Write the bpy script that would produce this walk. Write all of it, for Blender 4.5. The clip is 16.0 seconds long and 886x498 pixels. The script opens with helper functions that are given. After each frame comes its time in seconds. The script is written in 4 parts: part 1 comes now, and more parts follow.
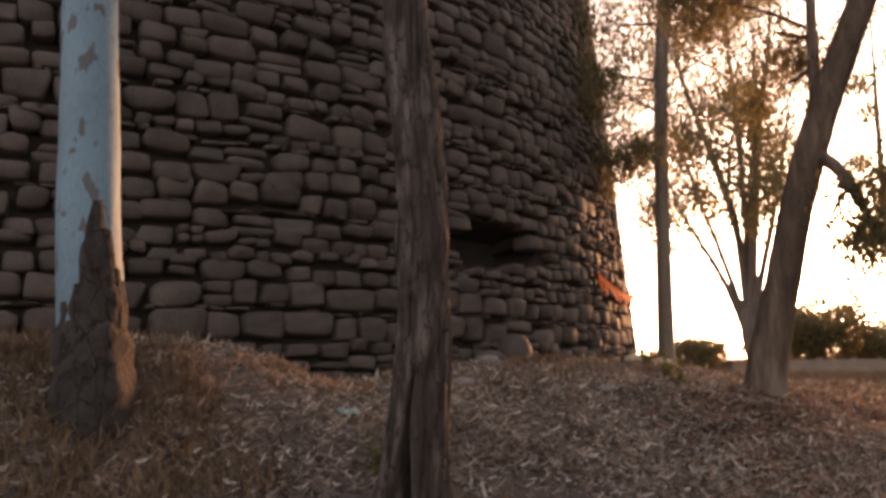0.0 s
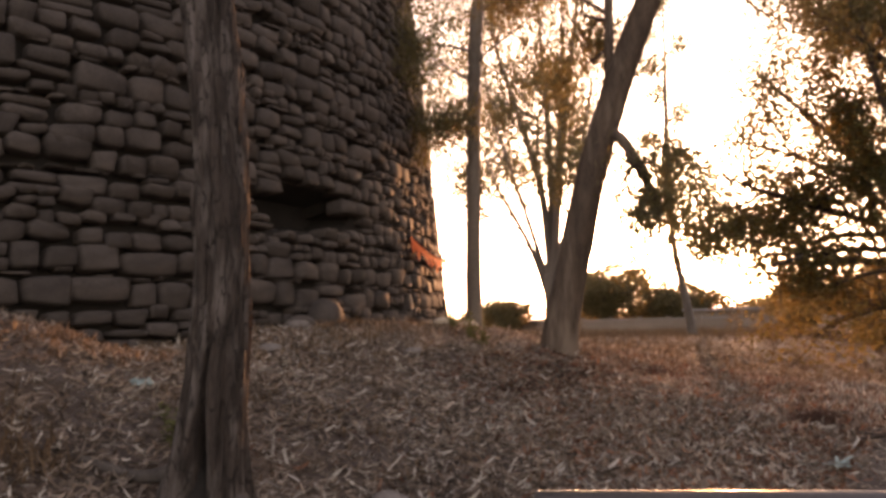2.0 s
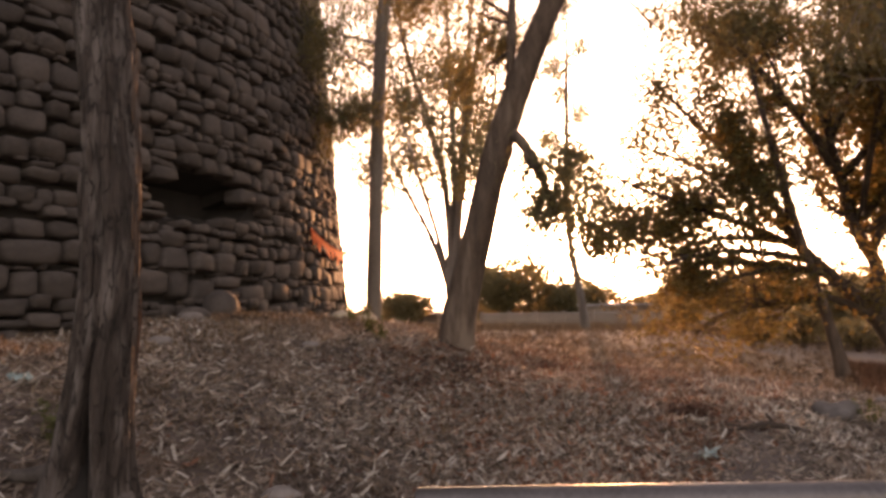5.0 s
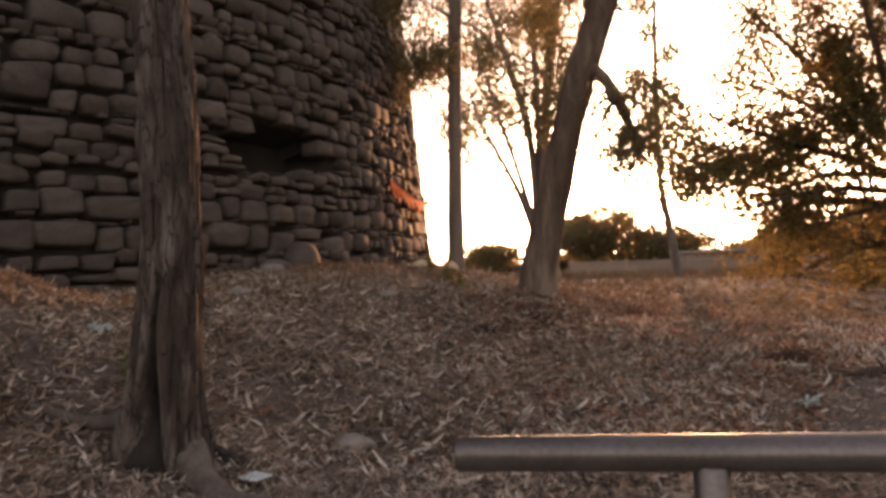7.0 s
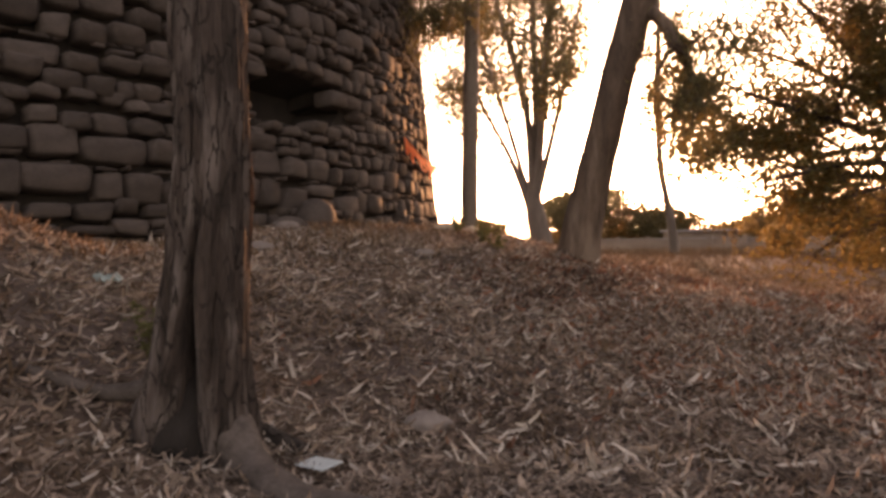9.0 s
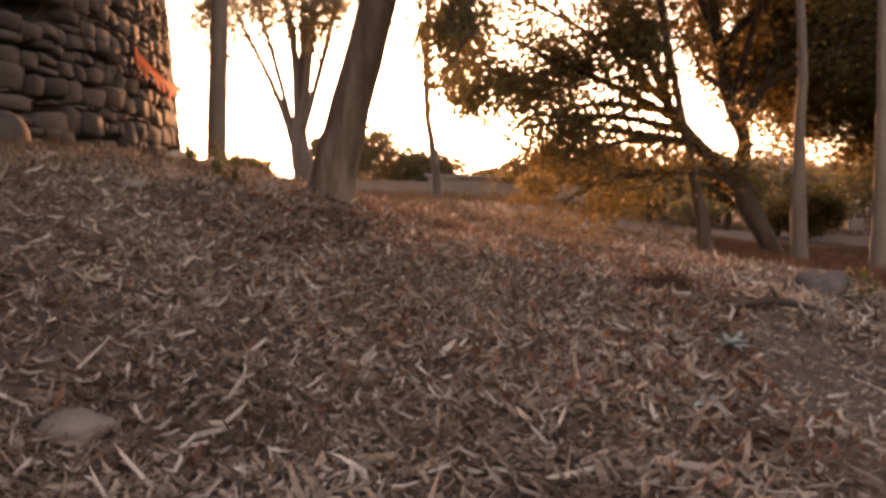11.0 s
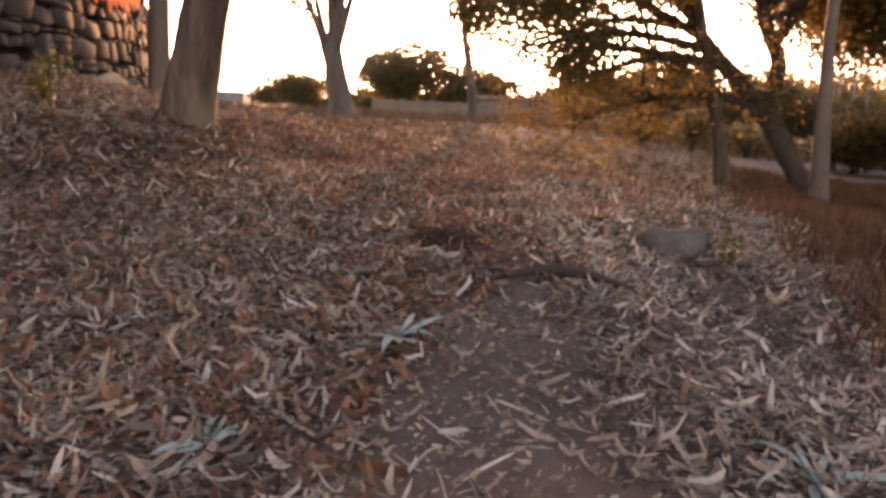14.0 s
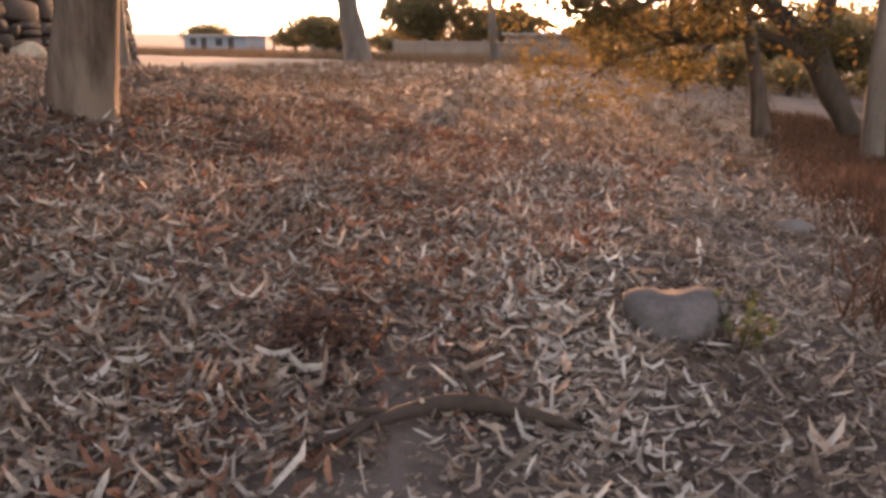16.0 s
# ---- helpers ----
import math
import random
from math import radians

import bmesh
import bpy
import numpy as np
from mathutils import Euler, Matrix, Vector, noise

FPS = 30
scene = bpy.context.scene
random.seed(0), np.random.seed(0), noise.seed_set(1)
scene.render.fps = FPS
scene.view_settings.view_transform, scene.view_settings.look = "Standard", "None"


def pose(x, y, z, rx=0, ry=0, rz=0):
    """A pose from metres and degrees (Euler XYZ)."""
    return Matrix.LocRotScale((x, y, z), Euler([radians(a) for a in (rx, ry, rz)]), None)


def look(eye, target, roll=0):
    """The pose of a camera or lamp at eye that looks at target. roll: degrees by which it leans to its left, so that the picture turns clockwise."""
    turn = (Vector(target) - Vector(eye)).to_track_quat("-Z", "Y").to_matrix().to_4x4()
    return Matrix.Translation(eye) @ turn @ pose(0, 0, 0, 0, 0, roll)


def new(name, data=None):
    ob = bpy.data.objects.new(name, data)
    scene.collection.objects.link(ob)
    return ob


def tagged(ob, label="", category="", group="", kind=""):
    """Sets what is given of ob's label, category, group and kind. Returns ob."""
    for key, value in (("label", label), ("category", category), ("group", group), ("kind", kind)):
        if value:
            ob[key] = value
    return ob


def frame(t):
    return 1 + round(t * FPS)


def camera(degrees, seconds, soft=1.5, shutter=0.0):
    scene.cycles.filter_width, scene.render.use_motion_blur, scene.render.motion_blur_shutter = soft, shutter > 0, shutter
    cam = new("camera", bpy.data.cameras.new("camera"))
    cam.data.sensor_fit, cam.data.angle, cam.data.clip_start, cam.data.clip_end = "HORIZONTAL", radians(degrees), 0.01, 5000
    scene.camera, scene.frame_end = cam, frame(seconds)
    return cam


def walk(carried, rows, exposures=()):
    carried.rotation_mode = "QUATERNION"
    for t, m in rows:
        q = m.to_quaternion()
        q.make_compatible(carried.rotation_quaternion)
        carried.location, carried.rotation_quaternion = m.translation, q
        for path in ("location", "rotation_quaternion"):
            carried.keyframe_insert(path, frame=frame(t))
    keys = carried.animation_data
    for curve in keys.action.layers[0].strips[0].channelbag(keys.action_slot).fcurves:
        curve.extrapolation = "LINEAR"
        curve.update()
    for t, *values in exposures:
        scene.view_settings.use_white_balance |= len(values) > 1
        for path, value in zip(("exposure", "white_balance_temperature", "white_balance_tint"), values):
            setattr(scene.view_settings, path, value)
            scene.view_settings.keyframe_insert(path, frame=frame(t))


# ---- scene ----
cam = camera(61.0, 16.0, soft=3.3)
PATH = [
    (0, (8.929, 6.925, 1.665), (7.491, 8.284, 1.958), -0.7),
    (0.5, (8.91, 6.911, 1.655), (7.547, 8.352, 1.916), -1.2),
    (1, (8.968, 6.922, 1.692), (7.696, 8.448, 1.918), -1.0),
    (1.5, (8.988, 6.981, 1.702), (7.806, 8.582, 1.904), -1.2),
    (2, (9.009, 7.024, 1.69), (7.929, 8.697, 1.877), -1.5),
    (2.5, (9.06, 6.952, 1.712), (8.153, 8.726, 1.89), -1.2),
    (3, (9.21, 6.715, 1.75), (8.491, 8.573, 1.933), -0.6),
    (3.5, (9.236, 6.71, 1.758), (8.514, 8.566, 1.946), -0.6),
    (4, (9.131, 6.875, 1.725), (8.262, 8.667, 1.911), -0.8),
    (6.5, (9.094, 7.044, 1.745), (8.266, 8.862, 1.853), -0.7),
    (7, (9.072, 7.358, 1.647), (8.006, 9.05, 1.686), -2.0),
    (7.5, (8.793, 7.496, 1.551), (7.446, 8.974, 1.55), -2.4),
    (8, (8.375, 7.521, 1.535), (6.999, 8.971, 1.478), -1.7),
    (8.5, (8.087, 7.606, 1.437), (6.83, 9.161, 1.39), -1.4),
    (9, (7.703, 7.981, 1.401), (6.678, 9.698, 1.378), -0.9),
    (9.5, (7.398, 8.361, 1.422), (6.609, 10.197, 1.344), -0.7),
    (10, (7.295, 8.853, 1.369), (6.736, 10.772, 1.293), -1.2),
    (10.8, (7.36, 9.27, 1.35), (6.887, 11.199, 1.193), 1.0),
    (11.6, (7.72, 9.72, 1.335), (7.339, 11.659, 1.092), 3.4),
    (12.5, (8.614, 10.114, 1.337), (8.342, 12.065, 0.992), 6.2),
    (13, (9.01, 10.649, 1.346), (8.576, 12.573, 1.016), 4.7),
    (13.5, (9.29, 11.097, 1.343), (8.782, 12.991, 0.949), 3.4),
    (14, (9.522, 11.431, 1.454), (8.899, 13.292, 1.067), 2.3),
    (14.5, (9.643, 11.966, 1.576), (8.911, 13.793, 1.217), 1.7),
    (15, (9.56, 12.577, 1.629), (8.745, 14.33, 1.113), 1.9),
    (15.5, (9.492, 13.197, 1.712), (8.68, 14.959, 1.226), 0.1),
    (16, (9.612, 13.574, 1.841), (8.918, 15.368, 1.294), 0.6),
]
GROUND = (-0.246, 1.615, -0.82, 0.714, 0.392, -0.441, 0.865, -1.338, -0.371, -0.023)
LIGHT = [(0, 2.35, 8500, 37), (4, 2.5, 9000, 39), (7, 2.35, 9000, 39), (8, 2.15, 9000, 39), (8.7, 2.35, 9300, 41), (10, 2.5, 9900, 44), (12.5, 2.6, 9100, 44), (15, 2.7, 8000, 36), (16, 2.95, 7800, 35)]
walk(cam, [(t, look(eye, target, roll)) for t, eye, target, roll in PATH], LIGHT)

# ---- light ----
SUN_AZ, SUN_EL = radians(-16.2), radians(5.0)
world = bpy.data.worlds.new("world")
scene.world = world
world.use_nodes = True
wn = world.node_tree.nodes
sky = wn.new("ShaderNodeTexSky")
sky.sky_type = "NISHITA"
sky.sun_disc = False
sky.sun_elevation, sky.sun_rotation = SUN_EL, SUN_AZ
sky.air_density, sky.dust_density, sky.ozone_density = 1.0, 2.0, 1.0
haze = wn.new("ShaderNodeHueSaturation")
haze.inputs["Saturation"].default_value = 0.62
world.node_tree.links.new(sky.outputs[0], haze.inputs["Color"])
world.node_tree.links.new(haze.outputs[0], wn["Background"].inputs[0])
wn["Background"].inputs[1].default_value = 0.15
sun_way = Vector((math.sin(SUN_AZ) * math.cos(SUN_EL), math.cos(SUN_AZ) * math.cos(SUN_EL), math.sin(SUN_EL)))
sun = new("sun", bpy.data.lights.new("sun", "SUN"))
sun.data.energy, sun.data.angle, sun.data.color = 1.3, radians(0.6), (1.0, 0.55, 0.26)
sun.matrix_world = look(sun_way * 50, (0, 0, 0))


# ---- materials ----
def mat(name, base, dark=None, scale=4.0, rough=0.85, bump=0.3, stretch=(1, 1, 1), detail=30.0, metal=0.0, rnd=0.0, patch=None,
        patch_at=(0.5, 0.6), patch_scale=1.0, trans=0.0, island=False, passing=None, relief=0.02, crack=0.0):
    """A rough surface: two scales of noise between base and dark, optional patches, random tint a piece, fine relief."""
    m = bpy.data.materials.new(name)
    m.use_nodes = True
    nt = m.node_tree
    n, l = nt.nodes, nt.links
    b = n["Principled BSDF"]
    b.inputs["Roughness"].default_value, b.inputs["Metallic"].default_value = rough, metal
    tc = n.new("ShaderNodeTexCoord")
    mp = n.new("ShaderNodeMapping")
    mp.inputs["Scale"].default_value = stretch
    l.new(tc.outputs["Object"], mp.inputs[0])
    big = n.new("ShaderNodeTexNoise")
    big.inputs["Scale"].default_value, big.inputs["Detail"].default_value = scale, 5
    fine = n.new("ShaderNodeTexNoise")
    fine.inputs["Scale"].default_value, fine.inputs["Detail"].default_value = detail, 4
    l.new(mp.outputs[0], big.inputs[0])
    l.new(mp.outputs[0], fine.inputs[0])
    ramp = n.new("ShaderNodeValToRGB")
    ramp.color_ramp.elements[0].position, ramp.color_ramp.elements[1].position = 0.33, 0.67
    dark = dark or tuple(c * 0.55 for c in base)
    ramp.color_ramp.elements[0].color, ramp.color_ramp.elements[1].color = (*dark, 1), (*base, 1)
    add = n.new("ShaderNodeMix")
    add.inputs[0].default_value = 0.4
    l.new(big.outputs[0], add.inputs[2])
    l.new(fine.outputs[0], add.inputs[3])
    l.new(add.outputs[0], ramp.inputs[0])
    col = ramp.outputs[0]
    if patch:
        pn = n.new("ShaderNodeTexNoise")
        pn.inputs["Scale"].default_value, pn.inputs["Detail"].default_value = patch_scale, 6
        l.new(mp.outputs[0], pn.inputs[0])
        pr = n.new("ShaderNodeValToRGB")
        pr.color_ramp.elements[0].position, pr.color_ramp.elements[1].position = patch_at
        l.new(pn.outputs[0], pr.inputs[0])
        mx = n.new("ShaderNodeMix")
        mx.data_type = "RGBA"
        l.new(pr.outputs[0], mx.inputs[0])
        l.new(col, mx.inputs[6])
        mx.inputs[7].default_value = (*patch, 1)
        col = mx.outputs[2]
    if rnd:
        if island:
            src = n.new("ShaderNodeNewGeometry").outputs["Random Per Island"]
        else:
            src = n.new("ShaderNodeObjectInfo").outputs["Random"]
        mr = n.new("ShaderNodeMapRange")
        mr.inputs[3].default_value, mr.inputs[4].default_value = 1 - rnd, 1 + rnd
        l.new(src, mr.inputs[0])
        hs = n.new("ShaderNodeHueSaturation")
        l.new(mr.outputs[0], hs.inputs["Value"])
        l.new(col, hs.inputs["Color"])
        col = hs.outputs[0]
    height = add.outputs[0]
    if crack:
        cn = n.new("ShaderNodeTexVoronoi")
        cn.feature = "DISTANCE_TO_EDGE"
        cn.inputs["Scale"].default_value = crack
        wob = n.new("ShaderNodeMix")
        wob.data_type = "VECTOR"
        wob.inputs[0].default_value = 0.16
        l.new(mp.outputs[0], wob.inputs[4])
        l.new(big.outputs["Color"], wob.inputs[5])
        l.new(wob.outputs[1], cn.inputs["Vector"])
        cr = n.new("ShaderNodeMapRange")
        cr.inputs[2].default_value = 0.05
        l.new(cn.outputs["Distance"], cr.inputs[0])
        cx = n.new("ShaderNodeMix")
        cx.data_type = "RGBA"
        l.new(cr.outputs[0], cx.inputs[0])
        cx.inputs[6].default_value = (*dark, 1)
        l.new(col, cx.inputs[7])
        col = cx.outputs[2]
        hm = n.new("ShaderNodeMath")
        hm.operation = "MULTIPLY_ADD"
        hm.inputs[1].default_value = 0.8
        l.new(cr.outputs[0], hm.inputs[0])
        l.new(add.outputs[0], hm.inputs[2])
        height = hm.outputs[0]
    l.new(col, b.inputs["Base Color"])
    bp = n.new("ShaderNodeBump")
    bp.inputs["Strength"].default_value, bp.inputs["Distance"].default_value = bump, relief
    l.new(height, bp.inputs["Height"])
    l.new(bp.outputs[0], b.inputs["Normal"])
    if trans:
        t = n.new("ShaderNodeBsdfTranslucent")
        l.new(col, t.inputs[0])
        if passing:
            tm = n.new("ShaderNodeMix")
            tm.data_type = "RGBA"
            tm.inputs[0].default_value = 0.75
            l.new(col, tm.inputs[6])
            tm.inputs[7].default_value = (*passing, 1)
            l.new(tm.outputs[2], t.inputs[0])
        ms = n.new("ShaderNodeMixShader")
        ms.inputs[0].default_value = trans
        l.new(b.outputs[0], ms.inputs[1])
        l.new(t.outputs[0], ms.inputs[2])
        l.new(ms.outputs[0], n["Material Output"].inputs[0])
    return m


M_STONE = mat("basalt_stone", (0.082, 0.07, 0.065), (0.034, 0.029, 0.027), 2.2, 0.9, 0.6, rnd=0.3, detail=22)
M_STONE_I = mat("basalt_stone_joined", (0.082, 0.07, 0.065), (0.034, 0.029, 0.027), 2.2, 0.9, 0.6, rnd=0.3, detail=22, island=True)
# near-black colour stands for the shade in the tower's joints and cavity
M_SHADE_BACKING = mat("wall_shade_backing", (0.022, 0.019, 0.017), (0.01, 0.009, 0.008), 3.0, 0.95, 0.5)
M_SOIL = mat("dry_soil", (0.13, 0.108, 0.1), (0.065, 0.05, 0.045), 0.8, 0.95, 0.6, detail=16, patch=(0.15, 0.105, 0.078), patch_at=(0.5, 0.62), patch_scale=0.35)
M_LITTER = mat("dry_leaf", (0.34, 0.285, 0.24), (0.085, 0.058, 0.045), 0.9, 0.7, 0.2, rnd=0.7, detail=40, trans=0.25, island=True)
M_LITTER_PALE = mat("bleached_leaf", (0.52, 0.49, 0.45), (0.31, 0.285, 0.26), 0.6, 0.7, 0.2, rnd=0.35, detail=40, trans=0.2, island=True)
M_LITTER_RED = mat("red_brown_leaf", (0.25, 0.125, 0.08), (0.1, 0.045, 0.03), 0.9, 0.7, 0.2, rnd=0.6, detail=40, trans=0.3, island=True)
M_GRASS = mat("dry_grass", (0.2, 0.14, 0.09), (0.1, 0.065, 0.04), 0.5, 0.8, 0.1, rnd=0.45, trans=0.35, island=True)
M_GRASS_RED = mat("red_brown_grass", (0.14, 0.078, 0.05), (0.07, 0.036, 0.023), 0.5, 0.8, 0.1, rnd=0.45, trans=0.3, island=True)
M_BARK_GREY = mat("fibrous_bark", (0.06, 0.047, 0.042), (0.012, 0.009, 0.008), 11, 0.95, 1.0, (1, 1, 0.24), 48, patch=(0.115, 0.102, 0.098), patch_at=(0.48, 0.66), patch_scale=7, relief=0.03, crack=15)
M_ROOT = mat("weathered_root", (0.1, 0.088, 0.082), (0.035, 0.03, 0.027), 7, 0.9, 0.8, (1, 1, 1), 40)
M_BARK_PALE = mat("smooth_pale_bark", (0.115, 0.225, 0.3), (0.065, 0.135, 0.185), 1.6, 0.7, 0.15, (1, 1, 0.5), 30, patch=(0.06, 0.072, 0.08), patch_at=(0.57, 0.6), patch_scale=6)
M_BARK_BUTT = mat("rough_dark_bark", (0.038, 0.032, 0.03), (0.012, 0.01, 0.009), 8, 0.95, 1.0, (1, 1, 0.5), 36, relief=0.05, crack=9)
M_BARK_CREAM = mat("cream_bark", (0.205, 0.175, 0.147), (0.1, 0.083, 0.07), 2.0, 0.8, 0.3, (1, 1, 0.3), 30, patch=(0.15, 0.12, 0.1), patch_at=(0.6, 0.68), patch_scale=2.5)
M_BARK_BROWN = mat("brown_bark", (0.12, 0.088, 0.068), (0.042, 0.03, 0.024), 7, 0.9, 1.0, (1, 1, 0.2), 40, patch=(0.16, 0.125, 0.1), patch_at=(0.55, 0.68), patch_scale=4)
M_BARK_DARK = mat("dark_bark", (0.09, 0.07, 0.055), (0.035, 0.028, 0.022), 5, 0.95, 0.9, (1, 1, 0.4), 30)
M_LEAF_GUM = mat("gum_leaf", (0.105, 0.105, 0.05), (0.06, 0.063, 0.03), 0.4, 0.55, 0.1, rnd=0.4, trans=0.5, island=True, passing=(0.21, 0.165, 0.075))
M_LEAF_DARK = mat("dark_leaf", (0.105, 0.105, 0.035), (0.055, 0.06, 0.02), 0.4, 0.6, 0.1, rnd=0.45, trans=0.5, island=True, passing=(0.23, 0.15, 0.055))
M_LEAF_FAR = mat("far_leaf", (0.12, 0.12, 0.055), (0.07, 0.075, 0.035), 0.2, 0.7, 0.1, rnd=0.4, trans=0.6, island=True, passing=(0.34, 0.25, 0.13))
M_WEED = mat("weed_leaf", (0.12, 0.13, 0.05), (0.07, 0.08, 0.03), 0.8, 0.6, 0.1, rnd=0.3, trans=0.4, island=True)
M_STEEL = mat("galvanised_pipe", (0.13, 0.125, 0.13), (0.07, 0.065, 0.065), 3, 0.36, 0.06, (1, 1, 1), 60, metal=0.6)
M_CLOTH = mat("orange_cloth", (0.93, 0.24, 0.08), (0.85, 0.19, 0.06), 4, 0.85, 0.2, trans=0.5)
# glossy card: the sky it reflects is put into the base colour
M_CARD_SKY = mat("card_sky_reflection", (0.5, 0.62, 0.66), (0.42, 0.53, 0.57), 5, 0.25, 0.05)
M_ROCK = mat("pale_rock", (0.5, 0.43, 0.33), (0.28, 0.23, 0.18), 3, 0.9, 0.7, detail=20)
M_GREYROCK = mat("grey_rock", (0.2, 0.185, 0.18), (0.11, 0.1, 0.095), 4, 0.9, 0.7, detail=20)
M_BAG = mat("grey_plastic_sheet", (0.13, 0.12, 0.122), (0.06, 0.055, 0.055), 5, 0.9, 1.0)
M_RAG = mat("red_brown_tuft", (0.09, 0.045, 0.032), (0.04, 0.02, 0.015), 5, 0.9, 0.5)
M_BLUEBAG = mat("teal_wrapper", (0.25, 0.35, 0.35), (0.15, 0.22, 0.225), 6, 0.5, 0.3)
M_TWIG = mat("dead_twig", (0.05, 0.036, 0.028), (0.022, 0.016, 0.013), 6, 0.9, 0.6)
M_WALLPAINT = mat("weathered_render", (0.36, 0.3, 0.25), (0.24, 0.2, 0.17), 0.5, 0.9, 0.3)
M_ROOF = mat("sheet_roof", (0.4, 0.39, 0.38), (0.26, 0.25, 0.25), 0.6, 0.6, 0.2)
M_DARKWALL = mat("mottled_dark_concrete", (0.075, 0.075, 0.085), (0.035, 0.034, 0.038), 0.7, 0.9, 0.4, detail=9)
M_CHAR_SHADE = mat("charred_hollow_shade", (0.016, 0.014, 0.013), (0.006, 0.005, 0.005), 9, 0.95, 1.0, (1, 1, 0.5), 40)
M_BLUE = mat("blue_paint", (0.22, 0.26, 0.31), (0.16, 0.19, 0.23), 0.8, 0.6, 0.1)
M_DARKHOLE = mat("dark_opening", (0.03, 0.03, 0.032), (0.015, 0.015, 0.016), 1, 0.6, 0.1)


# ---- building helpers ----
def mesh_from(name, verts, faces, material, smooth=False):
    me = bpy.data.meshes.new(name)
    me.from_pydata([tuple(v) for v in verts] if not isinstance(verts, np.ndarray) else verts.tolist(), [], faces if not isinstance(faces, np.ndarray) else faces.tolist())
    me.materials.append(material)
    if smooth:
        me.polygons.foreach_set("use_smooth", [True] * len(me.polygons))
    me.update()
    return me


def part(name, me, parent, label=""):
    ob = new(name, me)
    ob.parent = parent
    if label:
        ob["label"] = label
    return ob


def thing(name, label, category, at=(0, 0, 0), group="", kind="", data=None):
    ob = new(name, data)
    ob.location = at
    return tagged(ob, label, category, group, kind)


def sig(v):
    return 1 / (1 + np.exp(np.clip(v, -40, 40)))


def ground_z(x, y):
    """Height of the ground: a bank rising to the foot of the tower, a hollow worn by the path, lower land beyond the path."""
    x, y = np.asarray(x, float), np.asarray(y, float)
    a, b, c = sig((x - 3.2) / 1.0), sig((x - 6.5) / 2.5), sig((x - 10.5) / 1.5)
    p, q = sig(-(y - 15.5) / 1.5), sig(-(y - 24) / 4.0)
    k = GROUND
    z = k[0] + k[1] * a + k[2] * b + k[3] * c + p * (k[4] + k[5] * a + k[6] * b) + q * (k[7] + k[8] * a + k[9] * b)
    z = z - 0.22 * np.exp(-((x - 4.3) ** 2 + (y - 11.6) ** 2) / 1.6)
    z = z + 0.74 * np.exp(-((x - 0.9) / 1.4) ** 2) * sig((y - 11.9) / 0.5) * sig((6.2 - y) / 0.6)
    z = z - 1.3 * sig(-(y - 72) / 7.0)
    return z + 0.035 * np.sin(1.7 * x + 0.6 * y) * np.sin(1.3 * y - 0.4 * x) + 0.02 * np.sin(4.1 * x + 1.0) * np.sin(3.7 * y)


def gz(x, y):
    return float(ground_z(x, y))


def tube(points, radii, sides=10, wobble=0.0, seed=0, twist=0.0):
    """Vertices and faces of a tapered, slightly uneven limb through the points."""
    pts = [Vector(p) for p in points]
    verts, faces = [], []
    ref = Vector((1, 0.13, 0.07))
    for i, p in enumerate(pts):
        d = (pts[min(i + 1, len(pts) - 1)] - pts[max(i - 1, 0)]).normalized()
        u = ref - d * ref.dot(d)
        u = u.normalized() if u.length > 1e-3 else d.orthogonal().normalized()
        v = d.cross(u)
        for s in range(sides):
            a = 2 * math.pi * s / sides + twist * i
            r = radii[i]
            if wobble:
                r *= 1 + wobble * noise.noise(Vector((math.cos(a) * 1.4 + seed * 7.3, math.sin(a) * 1.4, i * 0.35 + seed))) + 0.5 * wobble * noise.noise(Vector((math.cos(a) * 4 + seed, math.sin(a) * 4, i * 0.12)))
            verts.append(p + (u * math.cos(a) + v * math.sin(a)) * r)
        if i:
            o = len(verts) - 2 * sides
            for s in range(sides):
                t = (s + 1) % sides
                faces.append((o + s, o + t, o + sides + t, o + sides + s))
    faces.append(tuple(range(len(verts) - sides, len(verts))))
    return verts, faces


def bark_tube(points, n, sides, seed, split=None, rough=1.0):
    """A trunk with ridged, uneven bark; split: (angle, height) of a deep vertical cleft rising from the foot."""
    P, R = spline(points, n)
    foot = P[0].z
    verts, faces = [], []
    for i, p in enumerate(P):
        for s in range(sides):
            a = 2 * math.pi * s / sides
            c, d = math.cos(a), math.sin(a)
            big = noise.noise(Vector((c * 1.2 + seed, d * 1.2, p.z * 0.9)))
            ridge = abs(noise.noise(Vector((c * 5.5 + seed, d * 5.5, p.z * 0.75 + 3))))
            fine = noise.noise(Vector((c * 13, d * 13 + seed, p.z * 2.2)))
            plate = noise.noise(Vector((c * 24 + seed, d * 24, p.z * 3.1)))
            r = R[i] * (1 + rough * (0.12 * big - 0.14 * ridge + 0.05 * fine + 0.022 * plate + 0.04))
            if split:
                k = max(0.0, 1 - (p.z - foot) / split[1])
                w = (a - split[0] - 0.12 * math.sin(p.z * 4) + math.pi) % (2 * math.pi) - math.pi
                r *= 1 - 0.82 * min(1, 2 * k) * math.exp(-(w / (0.06 + 0.75 * k ** 3)) ** 2)
            verts.append(p + Vector((c, d, 0)) * r)
        if i:
            o = len(verts) - 2 * sides
            faces += [(o + s, o + (s + 1) % sides, o + sides + (s + 1) % sides, o + sides + s) for s in range(sides)]
    faces.append(tuple(range(len(verts) - sides, len(verts))))
    return verts, faces


